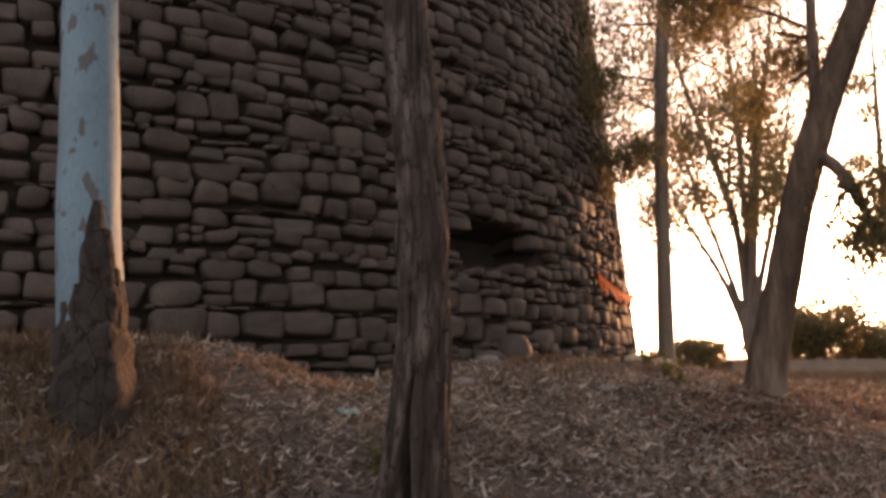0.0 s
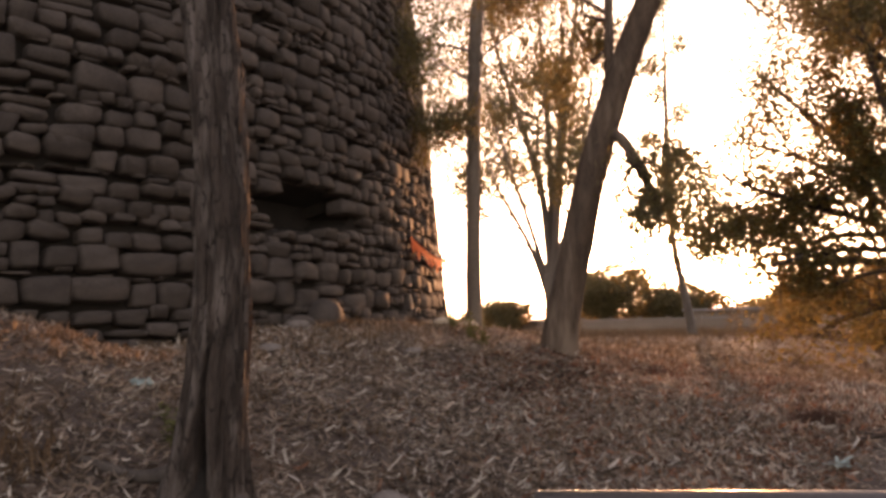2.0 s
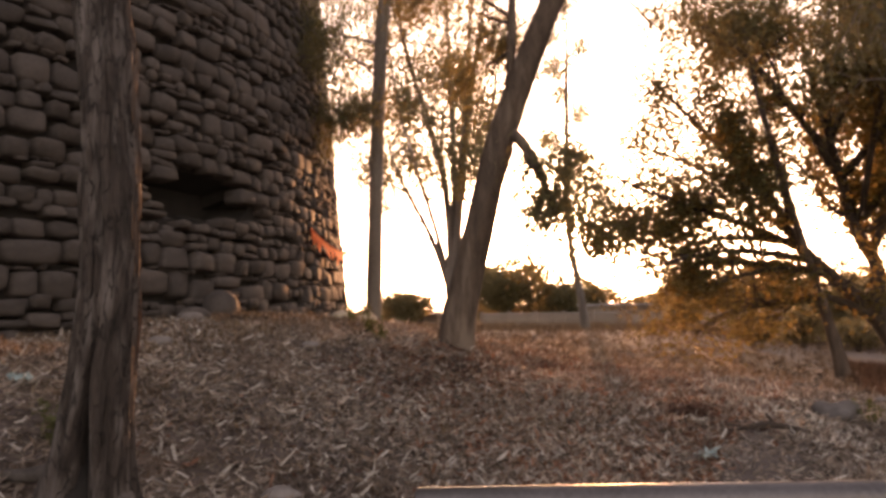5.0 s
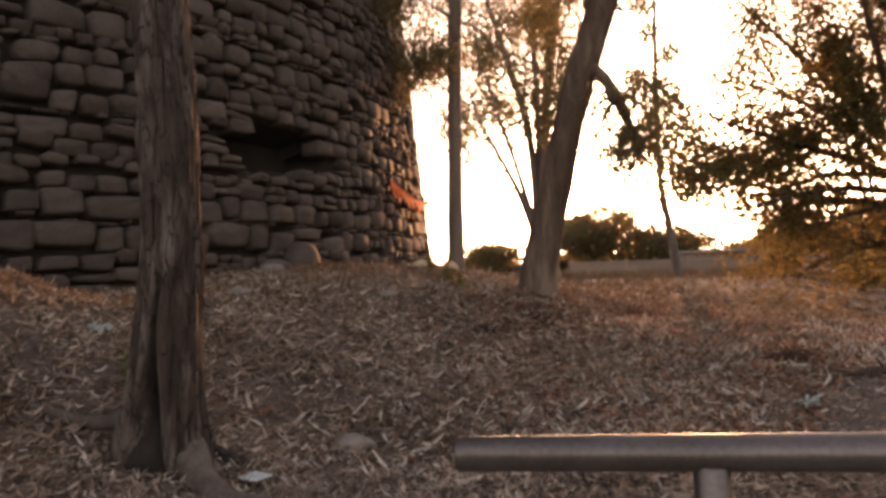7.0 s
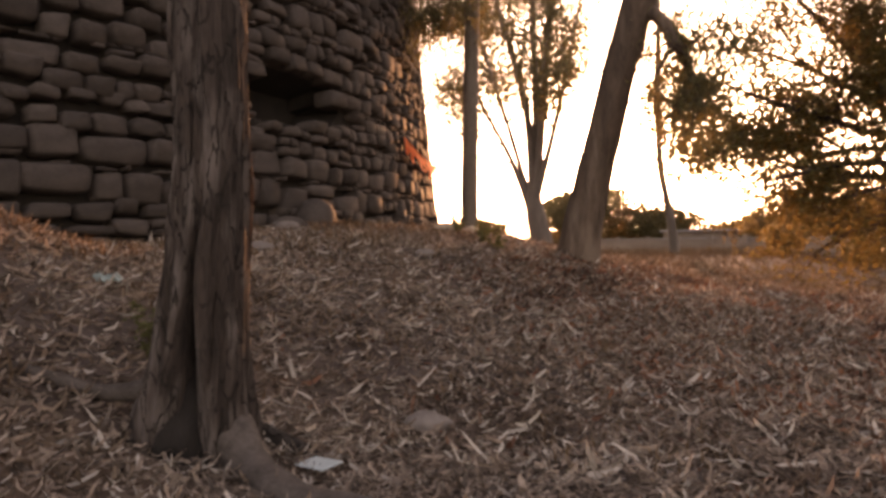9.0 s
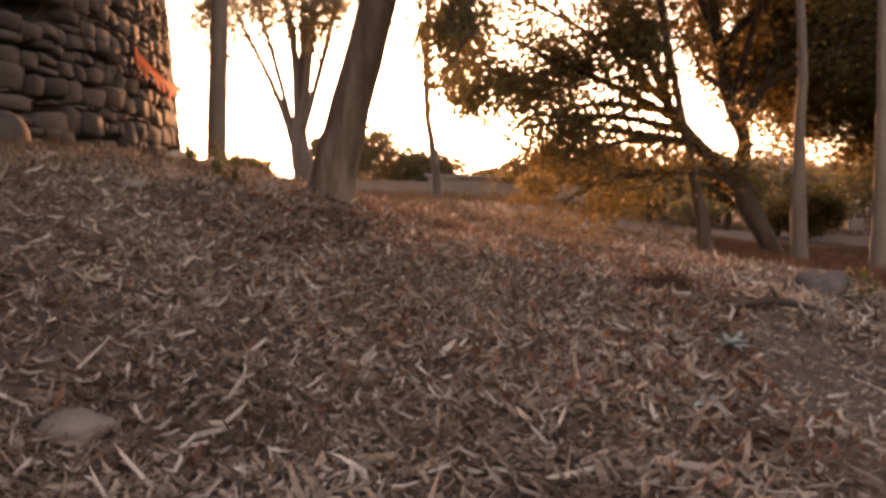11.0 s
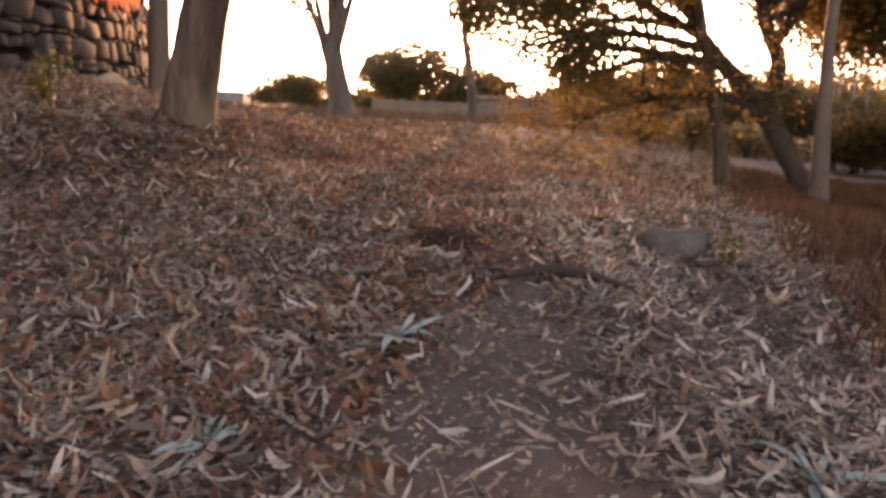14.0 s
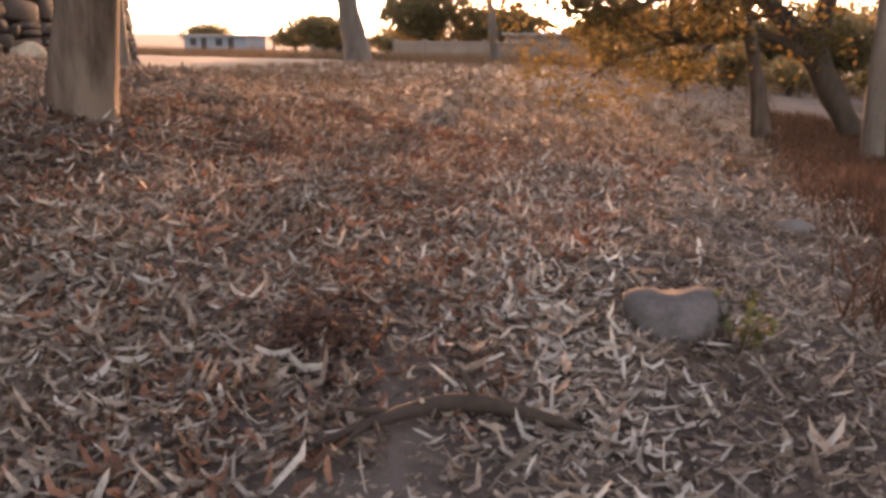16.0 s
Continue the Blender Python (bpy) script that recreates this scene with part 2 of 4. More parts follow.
def spline(points, n):
    """Points (x, y, z, r) resampled smoothly into n."""
    P = np.array(points, float)
    s = np.r_[0, np.cumsum(np.linalg.norm(np.diff(P[:, :3], axis=0), axis=1))]
    out = []
    for u in np.linspace(0, s[-1], n):
        i = min(max(int(np.searchsorted(s, u)) - 1, 0), len(P) - 2)
        f = (u - s[i]) / (s[i + 1] - s[i])
        p0, p1, p2, p3 = P[max(i - 1, 0)], P[i], P[i + 1], P[min(i + 2, len(P) - 1)]
        out.append(0.5 * (2 * p1 + (p2 - p0) * f + (2 * p0 - 5 * p1 + 4 * p2 - p3) * f * f + (3 * p1 - p0 - 3 * p2 + p3) * f ** 3))
    out = np.array(out)
    return [Vector(p[:3]) for p in out], [max(0.004, float(p[3])) for p in out]


def join(pieces):
    verts, faces = [], []
    for v, f in pieces:
        o = len(verts)
        verts += list(v)
        faces += [tuple(i + o for i in q) for q in f]
    return verts, faces


def leaves(centres, rng, length, width, droop, spread=0.0):
    """Many pointed, folded leaves, two triangles each, as arrays. droop 1: all hang; 0: lie about flat."""
    n = len(centres)
    c = np.asarray(centres) + rng.normal(0, 1, (n, 3)) * spread
    d = rng.normal(0, 1, (n, 3))
    d[:, 2] = d[:, 2] * 0.4 - droop * 2.2
    d /= np.linalg.norm(d, axis=1)[:, None]
    side = np.cross(d, rng.normal(0, 1, (n, 3)))
    side /= np.linalg.norm(side, axis=1)[:, None] + 1e-9
    ln = (length * rng.uniform(0.6, 1.3, n))[:, None]
    wd = (width * rng.uniform(0.7, 1.3, n))[:, None]
    v = np.empty((n, 4, 3))
    v[:, 0], v[:, 2] = c - d * ln / 2, c + d * ln / 2
    v[:, 1], v[:, 3] = c + side * wd / 2 - d * ln * 0.08, c - side * wd / 2 - d * ln * 0.08
    f = np.arange(n * 4).reshape(n, 4)
    return v.reshape(-1, 3), f


def branch(rng, start, way, length, r, depth, pieces, tips, up=0.15, bend=0.35, kids=(3, 4), ratio=0.62):
    """Grows one limb and its twigs; collects tube pieces and the points that carry leaves."""
    n = 5 if depth > 0 else 4
    pts, p, d = [Vector(start)], Vector(start), Vector(way).normalized()
    for i in range(n):
        d = (d + Vector(rng.normal(0, bend / 2, 3)) + Vector((0, 0, up * 0.35))).normalized()
        p = p + d * length / n
        pts.append(p.copy())
        if depth == 0 or i >= n - 2:
            tips.append(p.copy())
    rad = [r * (1 - 0.62 * i / n) for i in range(n + 1)]
    pieces.append(tube(pts, rad, 7 if r > 0.06 else (5 if r > 0.02 else 3)))
    if depth > 0:
        for k in range(int(rng.integers(*kids, endpoint=True))):
            i = int(rng.integers(2, n + 1))
            q = Vector(rng.normal(0, 1, 3))
            dd = (pts[i] - pts[i - 1]).normalized()
            q = (q - dd * q.dot(dd)).normalized()
            branch(rng, pts[i], dd * 0.75 + q * 0.75, length * ratio * rng.uniform(0.75, 1.2), rad[i] * 0.62, depth - 1, pieces, tips, up, bend, kids, ratio)


def tree(name, label, category, trunk, limbs, bark, leaf, seed, n_leaves, leaf_size, droop, spread, depth=2, sides=14, wobble=0.12,
         up=0.15, sprouts=(), kids=(3, 4), bend=0.35, group="", leaf_cut=None, ratio=0.62, split=None, ridged=0.0):
    """A tree: a tapered trunk through given points, main limbs through given points, and grown boughs with leaves at their tips.
    sprouts: boughs as (start, way, length, radius)."""
    rng = np.random.default_rng(seed)
    base = Vector(trunk[0][:3])
    top = thing(name, label, category, base, group)
    off = -base
    def rel(vs):
        return [v + off for v in vs]
    pts, rad = spline(trunk, max(8, 5 * len(trunk)))
    v, f = bark_tube(trunk, 190, sides, seed, split, ridged) if ridged else tube(pts, rad, sides, wobble, seed)
    part("trunk", mesh_from("trunk", rel(v), f, bark, True), top)
    pieces, tips = [], []
    for limb in limbs:
        lp, lr = spline(limb, 4 * len(limb))
        v, f = tube(lp, lr, 9, wobble, seed + 3)
        part("limb", mesh_from("limb", rel(v), f, bark, True), top)
        for i in range(len(lp) // 3, len(lp), max(1, len(lp) // 7)):
            dd = (lp[i] - lp[i - 1]).normalized()
            q = Vector(rng.normal(0, 1, 3))
            q = (q - dd * q.dot(dd)).normalized()
            reach = sum((lp[k + 1] - lp[k]).length for k in range(len(lp) - 1))
            if depth >= 0 and limb[0][3] > 0:
                branch(rng, lp[i], dd * 0.7 + q * 0.8, reach * 0.34 * rng.uniform(0.7, 1.2), lr[i] * 0.55, depth - 1, pieces, tips, up, bend, kids, ratio)
        tips += [q.copy() for q in lp[len(lp) // 2:]]
    groups = [pieces] if pieces else []
    for s, w, ln, r in sprouts:
        groups.append([])
        branch(rng, Vector(s), Vector(w), ln, r, depth, groups[-1], tips, up, bend, kids, ratio)
    for g in groups:
        holder = top
        if g is not pieces:
            holder = part("bough", mesh_from("bough", rel(g[0][0]), g[0][1], bark, True), top)
            g = g[1:]
        if g:
            v, f = join(g)
            part("twig_spray", mesh_from("twig_spray", rel(v), f, bark, True), holder)["kind"] = "stuff"
    if tips and n_leaves:
        t = np.array([tuple(p) for p in tips])
        if leaf_cut is not None:
            t = t[leaf_cut(t) | (rng.uniform(0, 1, len(t)) < 0.12)]
        c = t[rng.integers(0, len(t), n_leaves)]
        v, f = leaves(c + np.array(off), rng, leaf_size[0], leaf_size[1], droop, spread)
        part("crown", mesh_from("crown", v, f, leaf), top)
    return top


# ---- ground ----
def axis(stops):
    out = []
    for a, b, step in stops:
        out += list(np.arange(a, b, step))
    return np.array(out + [stops[-1][1]])


gx = axis([(-1600, -200, 200), (-200, -40, 20), (-40, -4, 2), (-4, 14, 0.2), (14, 40, 2), (40, 200, 20), (200, 1600, 200)])
gy = axis([(-1600, -200, 200), (-200, -20, 20), (-20, 4, 2), (4, 30, 0.2), (30, 60, 2), (60, 200, 20), (200, 1600, 200)])
GX, GY = np.meshgrid(gx, gy)
GZ = ground_z(GX, GY)
gv = np.stack([GX.ravel(), GY.ravel(), GZ.ravel()], 1)
w_, h_ = len(gx), len(gy)
ii = (np.arange(h_ - 1)[:, None] * w_ + np.arange(w_ - 1)[None]).ravel()
gf = np.stack([ii, ii + 1, ii + w_ + 1, ii + w_], 1)
tagged(new("ground", mesh_from("ground", gv, gf, M_SOIL, True)), "bare dry soil bank littered with fallen leaves", "ground", kind="structure")

# ---- tower ----
TC, TR, BATTER, TOP = (-23.95, 16.17), 23.02, 0.0896, 18.0


def tower_at(a, z, out=0.0):
    r = TR - BATTER * z + out
    return Vector((TC[0] + r * math.cos(a), TC[1] + r * math.sin(a), z))


tower = thing("round_tower", "massive round battered tower of dark rough basalt blocks", "tower", (TC[0], TC[1], 0))
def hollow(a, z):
    """Below 1 inside the cavity built for the band of shade under overhanging stones."""
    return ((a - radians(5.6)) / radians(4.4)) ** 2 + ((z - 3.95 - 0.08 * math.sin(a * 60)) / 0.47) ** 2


# backing surface behind the stones, pushed deeper in the cavity to read as shade
cv, cf = [], []
core_a = [radians(d) for d in list(np.arange(-42, 54, 0.8)) + list(np.arange(54, 319, 8.0))]
core_z = list(np.arange(-0.5, 6, 0.25)) + [6, 8, 10, 12, 14, 16, TOP]
for a in core_a:
    for z in core_z:
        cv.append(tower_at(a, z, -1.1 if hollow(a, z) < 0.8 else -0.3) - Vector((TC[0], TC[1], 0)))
nz, na = len(core_z), len(core_a)
for i in range(na):
    for k in range(nz - 1):
        j = (i + 1) % na
        cf.append((i * nz + k, j * nz + k, j * nz + k + 1, i * nz + k + 1))
cf.append(tuple(i * nz + nz - 1 for i in range(na)))
part("core", mesh_from("core", cv, cf, M_SHADE_BACKING, False), tower, "near-black backing that stands for shade in joints and cavity")


# ---- eucalypts and other trees ----
def gum(name, label, trunk, limbs, bark, seed, n, size=(0.16, 0.03), spread=0.22, sprouts=(), depth=2, up=0.05, **kw):
    return tree(name, label, "tree", trunk, limbs, bark, M_LEAF_GUM, seed, n, size, 0.75, spread, depth, up=up, sprouts=sprouts, **kw)


gum("eucalyptus_tree", "grey-brown eucalyptus trunk with peeling fibrous bark", [(3.97, 11.13, -0.12, 0.52), (4.02, 11.14, 0.3, 0.37), (4.1, 11.15, 0.9, 0.28), (4.2, 11.15, 1.7, 0.225), (4.22, 11.15, 2.6, 0.21),
     (4.14, 11.15, 3.6, 0.2), (4.03, 11.15, 4.6, 0.19), (3.95, 11.15, 6.5, 0.17), (4.1, 11.1, 9, 0.12), (4.2, 11, 11, 0.06)], [], M_BARK_GREY, 11, 2500, sides=110, split=(radians(-60), 2.0), ridged=1.6,
    sprouts=[((4.0, 11.1, 8.5), (-0.8, -0.4, 0.7), 2.2, 0.06), ((4.1, 11.1, 9.5), (0.7, 0.2, 0.9), 2.2, 0.06), ((4.1, 11.1, 10.3), (-0.2, 0.7, 0.9), 2.0, 0.05)])
gum("eucalyptus_tree", "pale blue-white eucalyptus trunk with a dark rough butt", [(2.2, 9.2, 0.6, 0.27), (2.16, 9.2, 1.3, 0.265), (2.07, 9.2, 1.9, 0.27), (1.86, 9.2, 2.9, 0.27), (1.7, 9.2, 4.0, 0.262),
     (1.53, 9.2, 5.2, 0.25), (1.3, 9.2, 7.5, 0.2), (1.2, 9.3, 10, 0.13), (1.2, 9.4, 12, 0.06)], [], M_BARK_PALE, 12, 2500, sides=36, ridged=0.35,
    sprouts=[((1.25, 9.2, 9.0), (-0.7, -0.4, 0.7), 2.4, 0.07), ((1.2, 9.3, 10.5), (0.6, 0.5, 0.9), 2.2, 0.06)])
TX, TY = -1.9, 25.44
gum("eucalyptus_tree", "slender straight eucalyptus at the tower's edge", [(TX, TY, 0.9, 0.32), (TX, TY, 1.7, 0.23), (TX + 0.08, TY, 4.5, 0.205), (TX + 0.2, TY, 7.8, 0.195), (TX + 0.47, TY, 11.2, 0.18), (TX + 0.9, TY, 15, 0.12), (TX + 1.2, TY, 18.5, 0.05)],
    [], M_BARK_CREAM, 13, 22000, (0.19, 0.036), 0.33, sides=14,
    sprouts=[((TX + 0.15, TY, 6.4), (-0.9, -0.3, 0.3), 1.37, 0.035), ((TX + 0.17, TY, 7.4), (-0.9, 0.2, 0.6), 1.73, 0.05), ((TX + 0.25, TY, 8.4), (-0.8, -0.3, 0.8), 1.87, 0.05), ((TX + 0.3, TY, 9.4), (-0.8, -0.5, 0.8), 2.02, 0.06),
             ((TX + 0.4, TY, 10.4), (0.8, 0.2, 0.8), 2.7, 0.06), ((TX + 0.45, TY, 11), (-0.9, 0.1, 0.6), 2.09, 0.06), ((TX + 0.55, TY, 12.2), (0.5, 0.8, 0.8), 2.9, 0.06), ((TX + 0.6, TY, 12.8), (-0.7, -0.5, 0.9), 1.94, 0.06),
             ((TX + 0.7, TY, 13.6), (0.9, -0.3, 0.7), 2.6, 0.05), ((TX + 0.3, TY, 9.0), (0.8, -0.4, 0.9), 2.2, 0.04)])
gum("eucalyptus_tree", "brown leaning eucalyptus trunk with drooping boughs", [(3.3, 19.5, 0.7, 0.42), (3.38, 19.5, 1.3, 0.33), (3.7, 19.5, 2.65, 0.28), (4.34, 19.5, 4.83, 0.26), (4.92, 19.5, 6.26, 0.24), (5.55, 19.5, 7.7, 0.22), (6.5, 19.5, 10, 0.17), (7.2, 19.5, 13, 0.08)],
    [[(4.4, 19.5, 4.95, 0.13), (4.75, 19.45, 4.65, 0.11), (5.1, 19.4, 4.0, 0.08), (5.35, 19.35, 3.3, 0.04)],
     [(4.5, 19.5, 5.4, 0.1), (4.55, 19.5, 6.4, 0.09), (4.62, 19.5, 8.0, 0.08), (4.8, 19.4, 10, 0.05)]], M_BARK_BROWN, 14, 32000, (0.16, 0.032), 0.2, sides=40, ridged=0.9, leaf_cut=lambda t: (t[:, 2] > 6.0) | ((t[:, 0] > 4.7) & (t[:, 2] < 4.9) & (np.sin(t[:, 0] * 91 + t[:, 2] * 57) > 0.8)),
    sprouts=[((4.75, 19.45, 4.65), (0.6, -0.3, -0.4), 0.9, 0.025), ((5.1, 19.4, 4.0), (0.2, -0.3, -0.9), 0.8, 0.02), 
             ((5.3, 19.5, 7.1), (0.9, -0.2, 0.3), 2.4, 0.06), ((5.7, 19.5, 8.0), (0.9, 0.3, 0.2), 2.8, 0.07), ((6.0, 19.5, 8.8), (0.9, 0.1, 0.5), 2.8, 0.07), ((6.3, 19.5, 9.5), (-0.8, 0.4, 0.6), 2.6, 0.06),
             ((6.8, 19.5, 11), (0.6, -0.6, 0.6), 2.6, 0.05), ((4.6, 19.5, 8.0), (-0.7, 0.3, 0.6), 2.0, 0.05), ((4.7, 19.4, 9.2), (-0.6, -0.3, 0.7), 2.0, 0.05), ((4.55, 19.5, 6.4), (-0.8, 0.3, 0.3), 1.6, 0.04), ((4.58, 19.5, 7.0), (-0.7, -0.4, 0.5), 1.8, 0.04), ((4.6, 19.5, 7.6), (-0.5, 0.7, 0.5), 1.8, 0.04), ((6.4, 19.5, 9.8), (0.9, 0.3, 0.3), 3.0, 0.06)])
gum("eucalyptus_tree", "tall many-stemmed eucalyptus with thin hanging foliage", [(-14.5, 60, -0.3, 1.1), (-14.7, 60, 1.0, 0.85), (-15.2, 60, 3.2, 0.75), (-15.4, 60, 5.0, 0.5)],
    [[(-15.6, 60, 3.2, 0.3), (-16.4, 60, 5.6, 0.25), (-17.6, 60, 8.3, 0.2), (-20.0, 60, 12.6, 0.12), (-21.2, 60, 16, 0.06)],
     [(-15.4, 60, 4.0, 0.36), (-15.9, 60, 11.4, 0.3), (-17.9, 60, 18.5, 0.22), (-19.5, 60, 24, 0.14), (-20.5, 60, 31, 0.05)],
     [(-15.2, 60, 4.0, 0.38), (-14.6, 60, 10, 0.3), (-13.7, 60, 18, 0.24), (-12.5, 60, 24, 0.14), (-11.8, 60, 31, 0.05)],
     [(-15.3, 60.2, 4.0, 0.36), (-15.3, 60.5, 11.4, 0.28), (-15.6, 60.8, 18.3, 0.22), (-16, 61, 26, 0.12), (-16.2, 61, 33, 0.05)],
     [(-15.5, 60, 3.6, 0.26), (-17.0, 60.2, 8.5, 0.2), (-18.6, 60.2, 13.5, 0.15), (-20.2, 60, 19, 0.1), (-21.0, 60, 25, 0.05)],
     [(-15.2, 60.1, 4.2, 0.3), (-14.9, 60.3, 9, 0.25), (-14.5, 60.5, 15, 0.2), (-14.1, 60.8, 22, 0.12), (-13.9, 61, 29, 0.05)],
     [(-15.0, 59.8, 4.5, 0.28), (-13.6, 59.6, 9, 0.22), (-12.0, 59, 14, 0.15), (-11.0, 59, 19, 0.08)]], M_BARK_CREAM, 15, 66000, (0.38, 0.095), 0.8, sides=16, depth=2,
    leaf_cut=lambda t: t[:, 2] > 10.3)
gum("eucalyptus_tree", "thin upright eucalyptus against the setting sun", [(-4.9, 60, -0.2, 0.34), (-5.3, 60, 3, 0.26), (-5.9, 60, 6.5, 0.24), (-6.0, 60, 12.8, 0.2), (-5.8, 60, 21, 0.1), (-5.7, 60, 25, 0.05)], [], M_BARK_CREAM, 16, 6500, (0.34, 0.085), 0.4, sides=10, depth=1,
    sprouts=[((-6.0, 60, 7 + i * 1.6), (math.cos(i * 2.4), math.sin(i * 2.4), 0.9), 2.0 - i * 0.05, 0.06) for i in range(11)])

# ---- the spreading shade tree by the path ----
Y = 38.0
tree("shade_tree", "dark leaning shade tree with low spreading boughs", "tree",
     [(13.3, Y, -1.8, 0.5), (12.85, Y, -1.0, 0.36), (12.15, Y, 0.15, 0.33), (11.55, Y, 1.2, 0.34), (11.3, Y, 2.2, 0.29)],
     [[(11.6, Y, 1.0, 0.274), (10.5, Y, 2.4, 0.258), (9.1, Y, 3.9, 0.213), (8.2, Y - 0.5, 5.8, 0.152), (7.0, Y - 1, 8.2, 0.091)],
      [(11.4, Y, 1.9, 0.289), (11.6, Y + 0.2, 3.1, 0.243), (11.0, Y + 0.5, 4.6, 0.213), (10.2, Y + 0.8, 8.6, 0.137), (9.5, Y + 1, 12, 0.061)],
      [(11.4, Y, 1.2, 0.182), (10.2, Y - 0.6, 1.9, 0.152), (8.9, Y - 1, 1.95, 0.129), (6.6, Y - 1.4, 1.45, 0.091), (5.4, Y - 1.6, 0.7, 0.046)],
      [(10.0, Y, 2.9, 0.182), (7.8, Y + 0.4, 3.3, 0.152), (5.4, Y + 0.6, 3.7, 0.106), (3.3, Y + 0.6, 4.5, 0.046)],
      [(9.2, Y, 3.8, 0.167), (7.0, Y - 0.6, 4.9, 0.129), (4.6, Y - 1, 5.9, 0.091), (2.4, Y - 1, 7.0, 0.038)],
      [(11.4, Y, 3.6, 0.182), (12.4, Y + 0.3, 5.6, 0.152), (13.4, Y + 0.4, 8.3, 0.106), (14.6, Y + 0.5, 10.5, 0.046)],
      [(8.4, Y - 0.4, 5.4, 0.137), (6.4, Y, 8.0, 0.106), (4.6, Y, 10.2, 0.068), (3.6, Y, 11.4, 0.030)],
      [(11.3, Y + 0.3, 4.4, 0.152), (13.6, Y - 1, 5.8, 0.114), (16.2, Y - 1.8, 6.6, 0.076), (18.4, Y - 2, 7.2, 0.038)],
      [(10.4, Y + 0.7, 7.4, 0.137), (8.4, Y + 1.4, 10.4, 0.091), (7.2, Y + 1.6, 12.6, 0.046)],
      [(10.3, Y + 0.7, 8.0, 0.122), (11.8, Y + 1, 10.8, 0.091), (13.4, Y + 1, 13, 0.046)],
      [(10.6, Y + 0.6, 6.4, 0.152), (9.0, Y - 1.5, 9.0, 0.114), (7.4, Y - 2.5, 11.0, 0.076), (5.6, Y - 3, 12.4, 0.038)],
      [(8.8, Y, 4.4, 0.137), (6.4, Y + 1.4, 6.8, 0.106), (3.8, Y + 2, 8.4, 0.068), (2.0, Y + 2, 9.0, 0.030)],
      [(12.2, Y + 0.3, 5.4, 0.137), (13.8, Y + 1.6, 8.8, 0.099), (15.8, Y + 2, 11.6, 0.046)],
      [(9.5, Y, 3.4, 0.15), (7.2, Y - 2, 3.7, 0.12), (5.6, Y - 3, 3.5, 0.08), (4.0, Y - 3.5, 3.1, 0.03)],
      [(8.8, Y, 4.1, 0.15), (6.5, Y + 1.5, 4.5, 0.11), (4.4, Y + 2.5, 4.2, 0.07), (2.6, Y + 3, 3.8, 0.03)],
      [(9.9, Y, 3.0, 0.13), (8.0, Y - 1.8, 3.0, 0.1), (6.2, Y - 2.6, 2.5, 0.04)],
      [(10.6, Y + 0.6, 6.4, 0.15), (13.0, Y - 1, 9.0, 0.11), (15.5, Y - 2, 11.5, 0.07), (18.0, Y - 2, 13.5, 0.03)],
      [(11.0, Y + 0.5, 4.6, 0.15), (13.5, Y + 1, 7.5, 0.11), (16.5, Y + 1.5, 9.5, 0.07), (19.5, Y + 2, 10.5, 0.03)],
      [(10.2, Y + 0.8, 8.6, 0.12), (10.8, Y - 1, 11.5, 0.09), (11.5, Y - 2, 14.0, 0.06), (12.5, Y - 2.5, 16.0, 0.03)],
      [(12.4, Y + 0.3, 5.6, 0.13), (15.0, Y, 7.2, 0.1), (17.5, Y - 0.5, 8.2, 0.06), (20.0, Y - 1, 8.6, 0.03)],
      [(11.2, Y + 0.4, 5.0, 0.122), (11.8, Y - 2, 8.6, 0.091), (12.6, Y - 3, 11.6, 0.046)]],
     M_BARK_DARK, M_LEAF_DARK, 21, 125000, (0.2, 0.1), 0.1, 0.38, depth=3, leaf_cut=lambda t: (np.sin(t[:, 0] * 91 + t[:, 1] * 57) * 0.5 + 0.5 < np.clip((t[:, 2] - 1.6) / 3.4, 0.1, 1)) & ((t[:, 2] < 6.2) | (t[:, 0] > 0.30 + 0.84 * (t[:, 2] - 6.2))), sides=16, wobble=0.2, up=0.12, kids=(3, 4), bend=0.5)

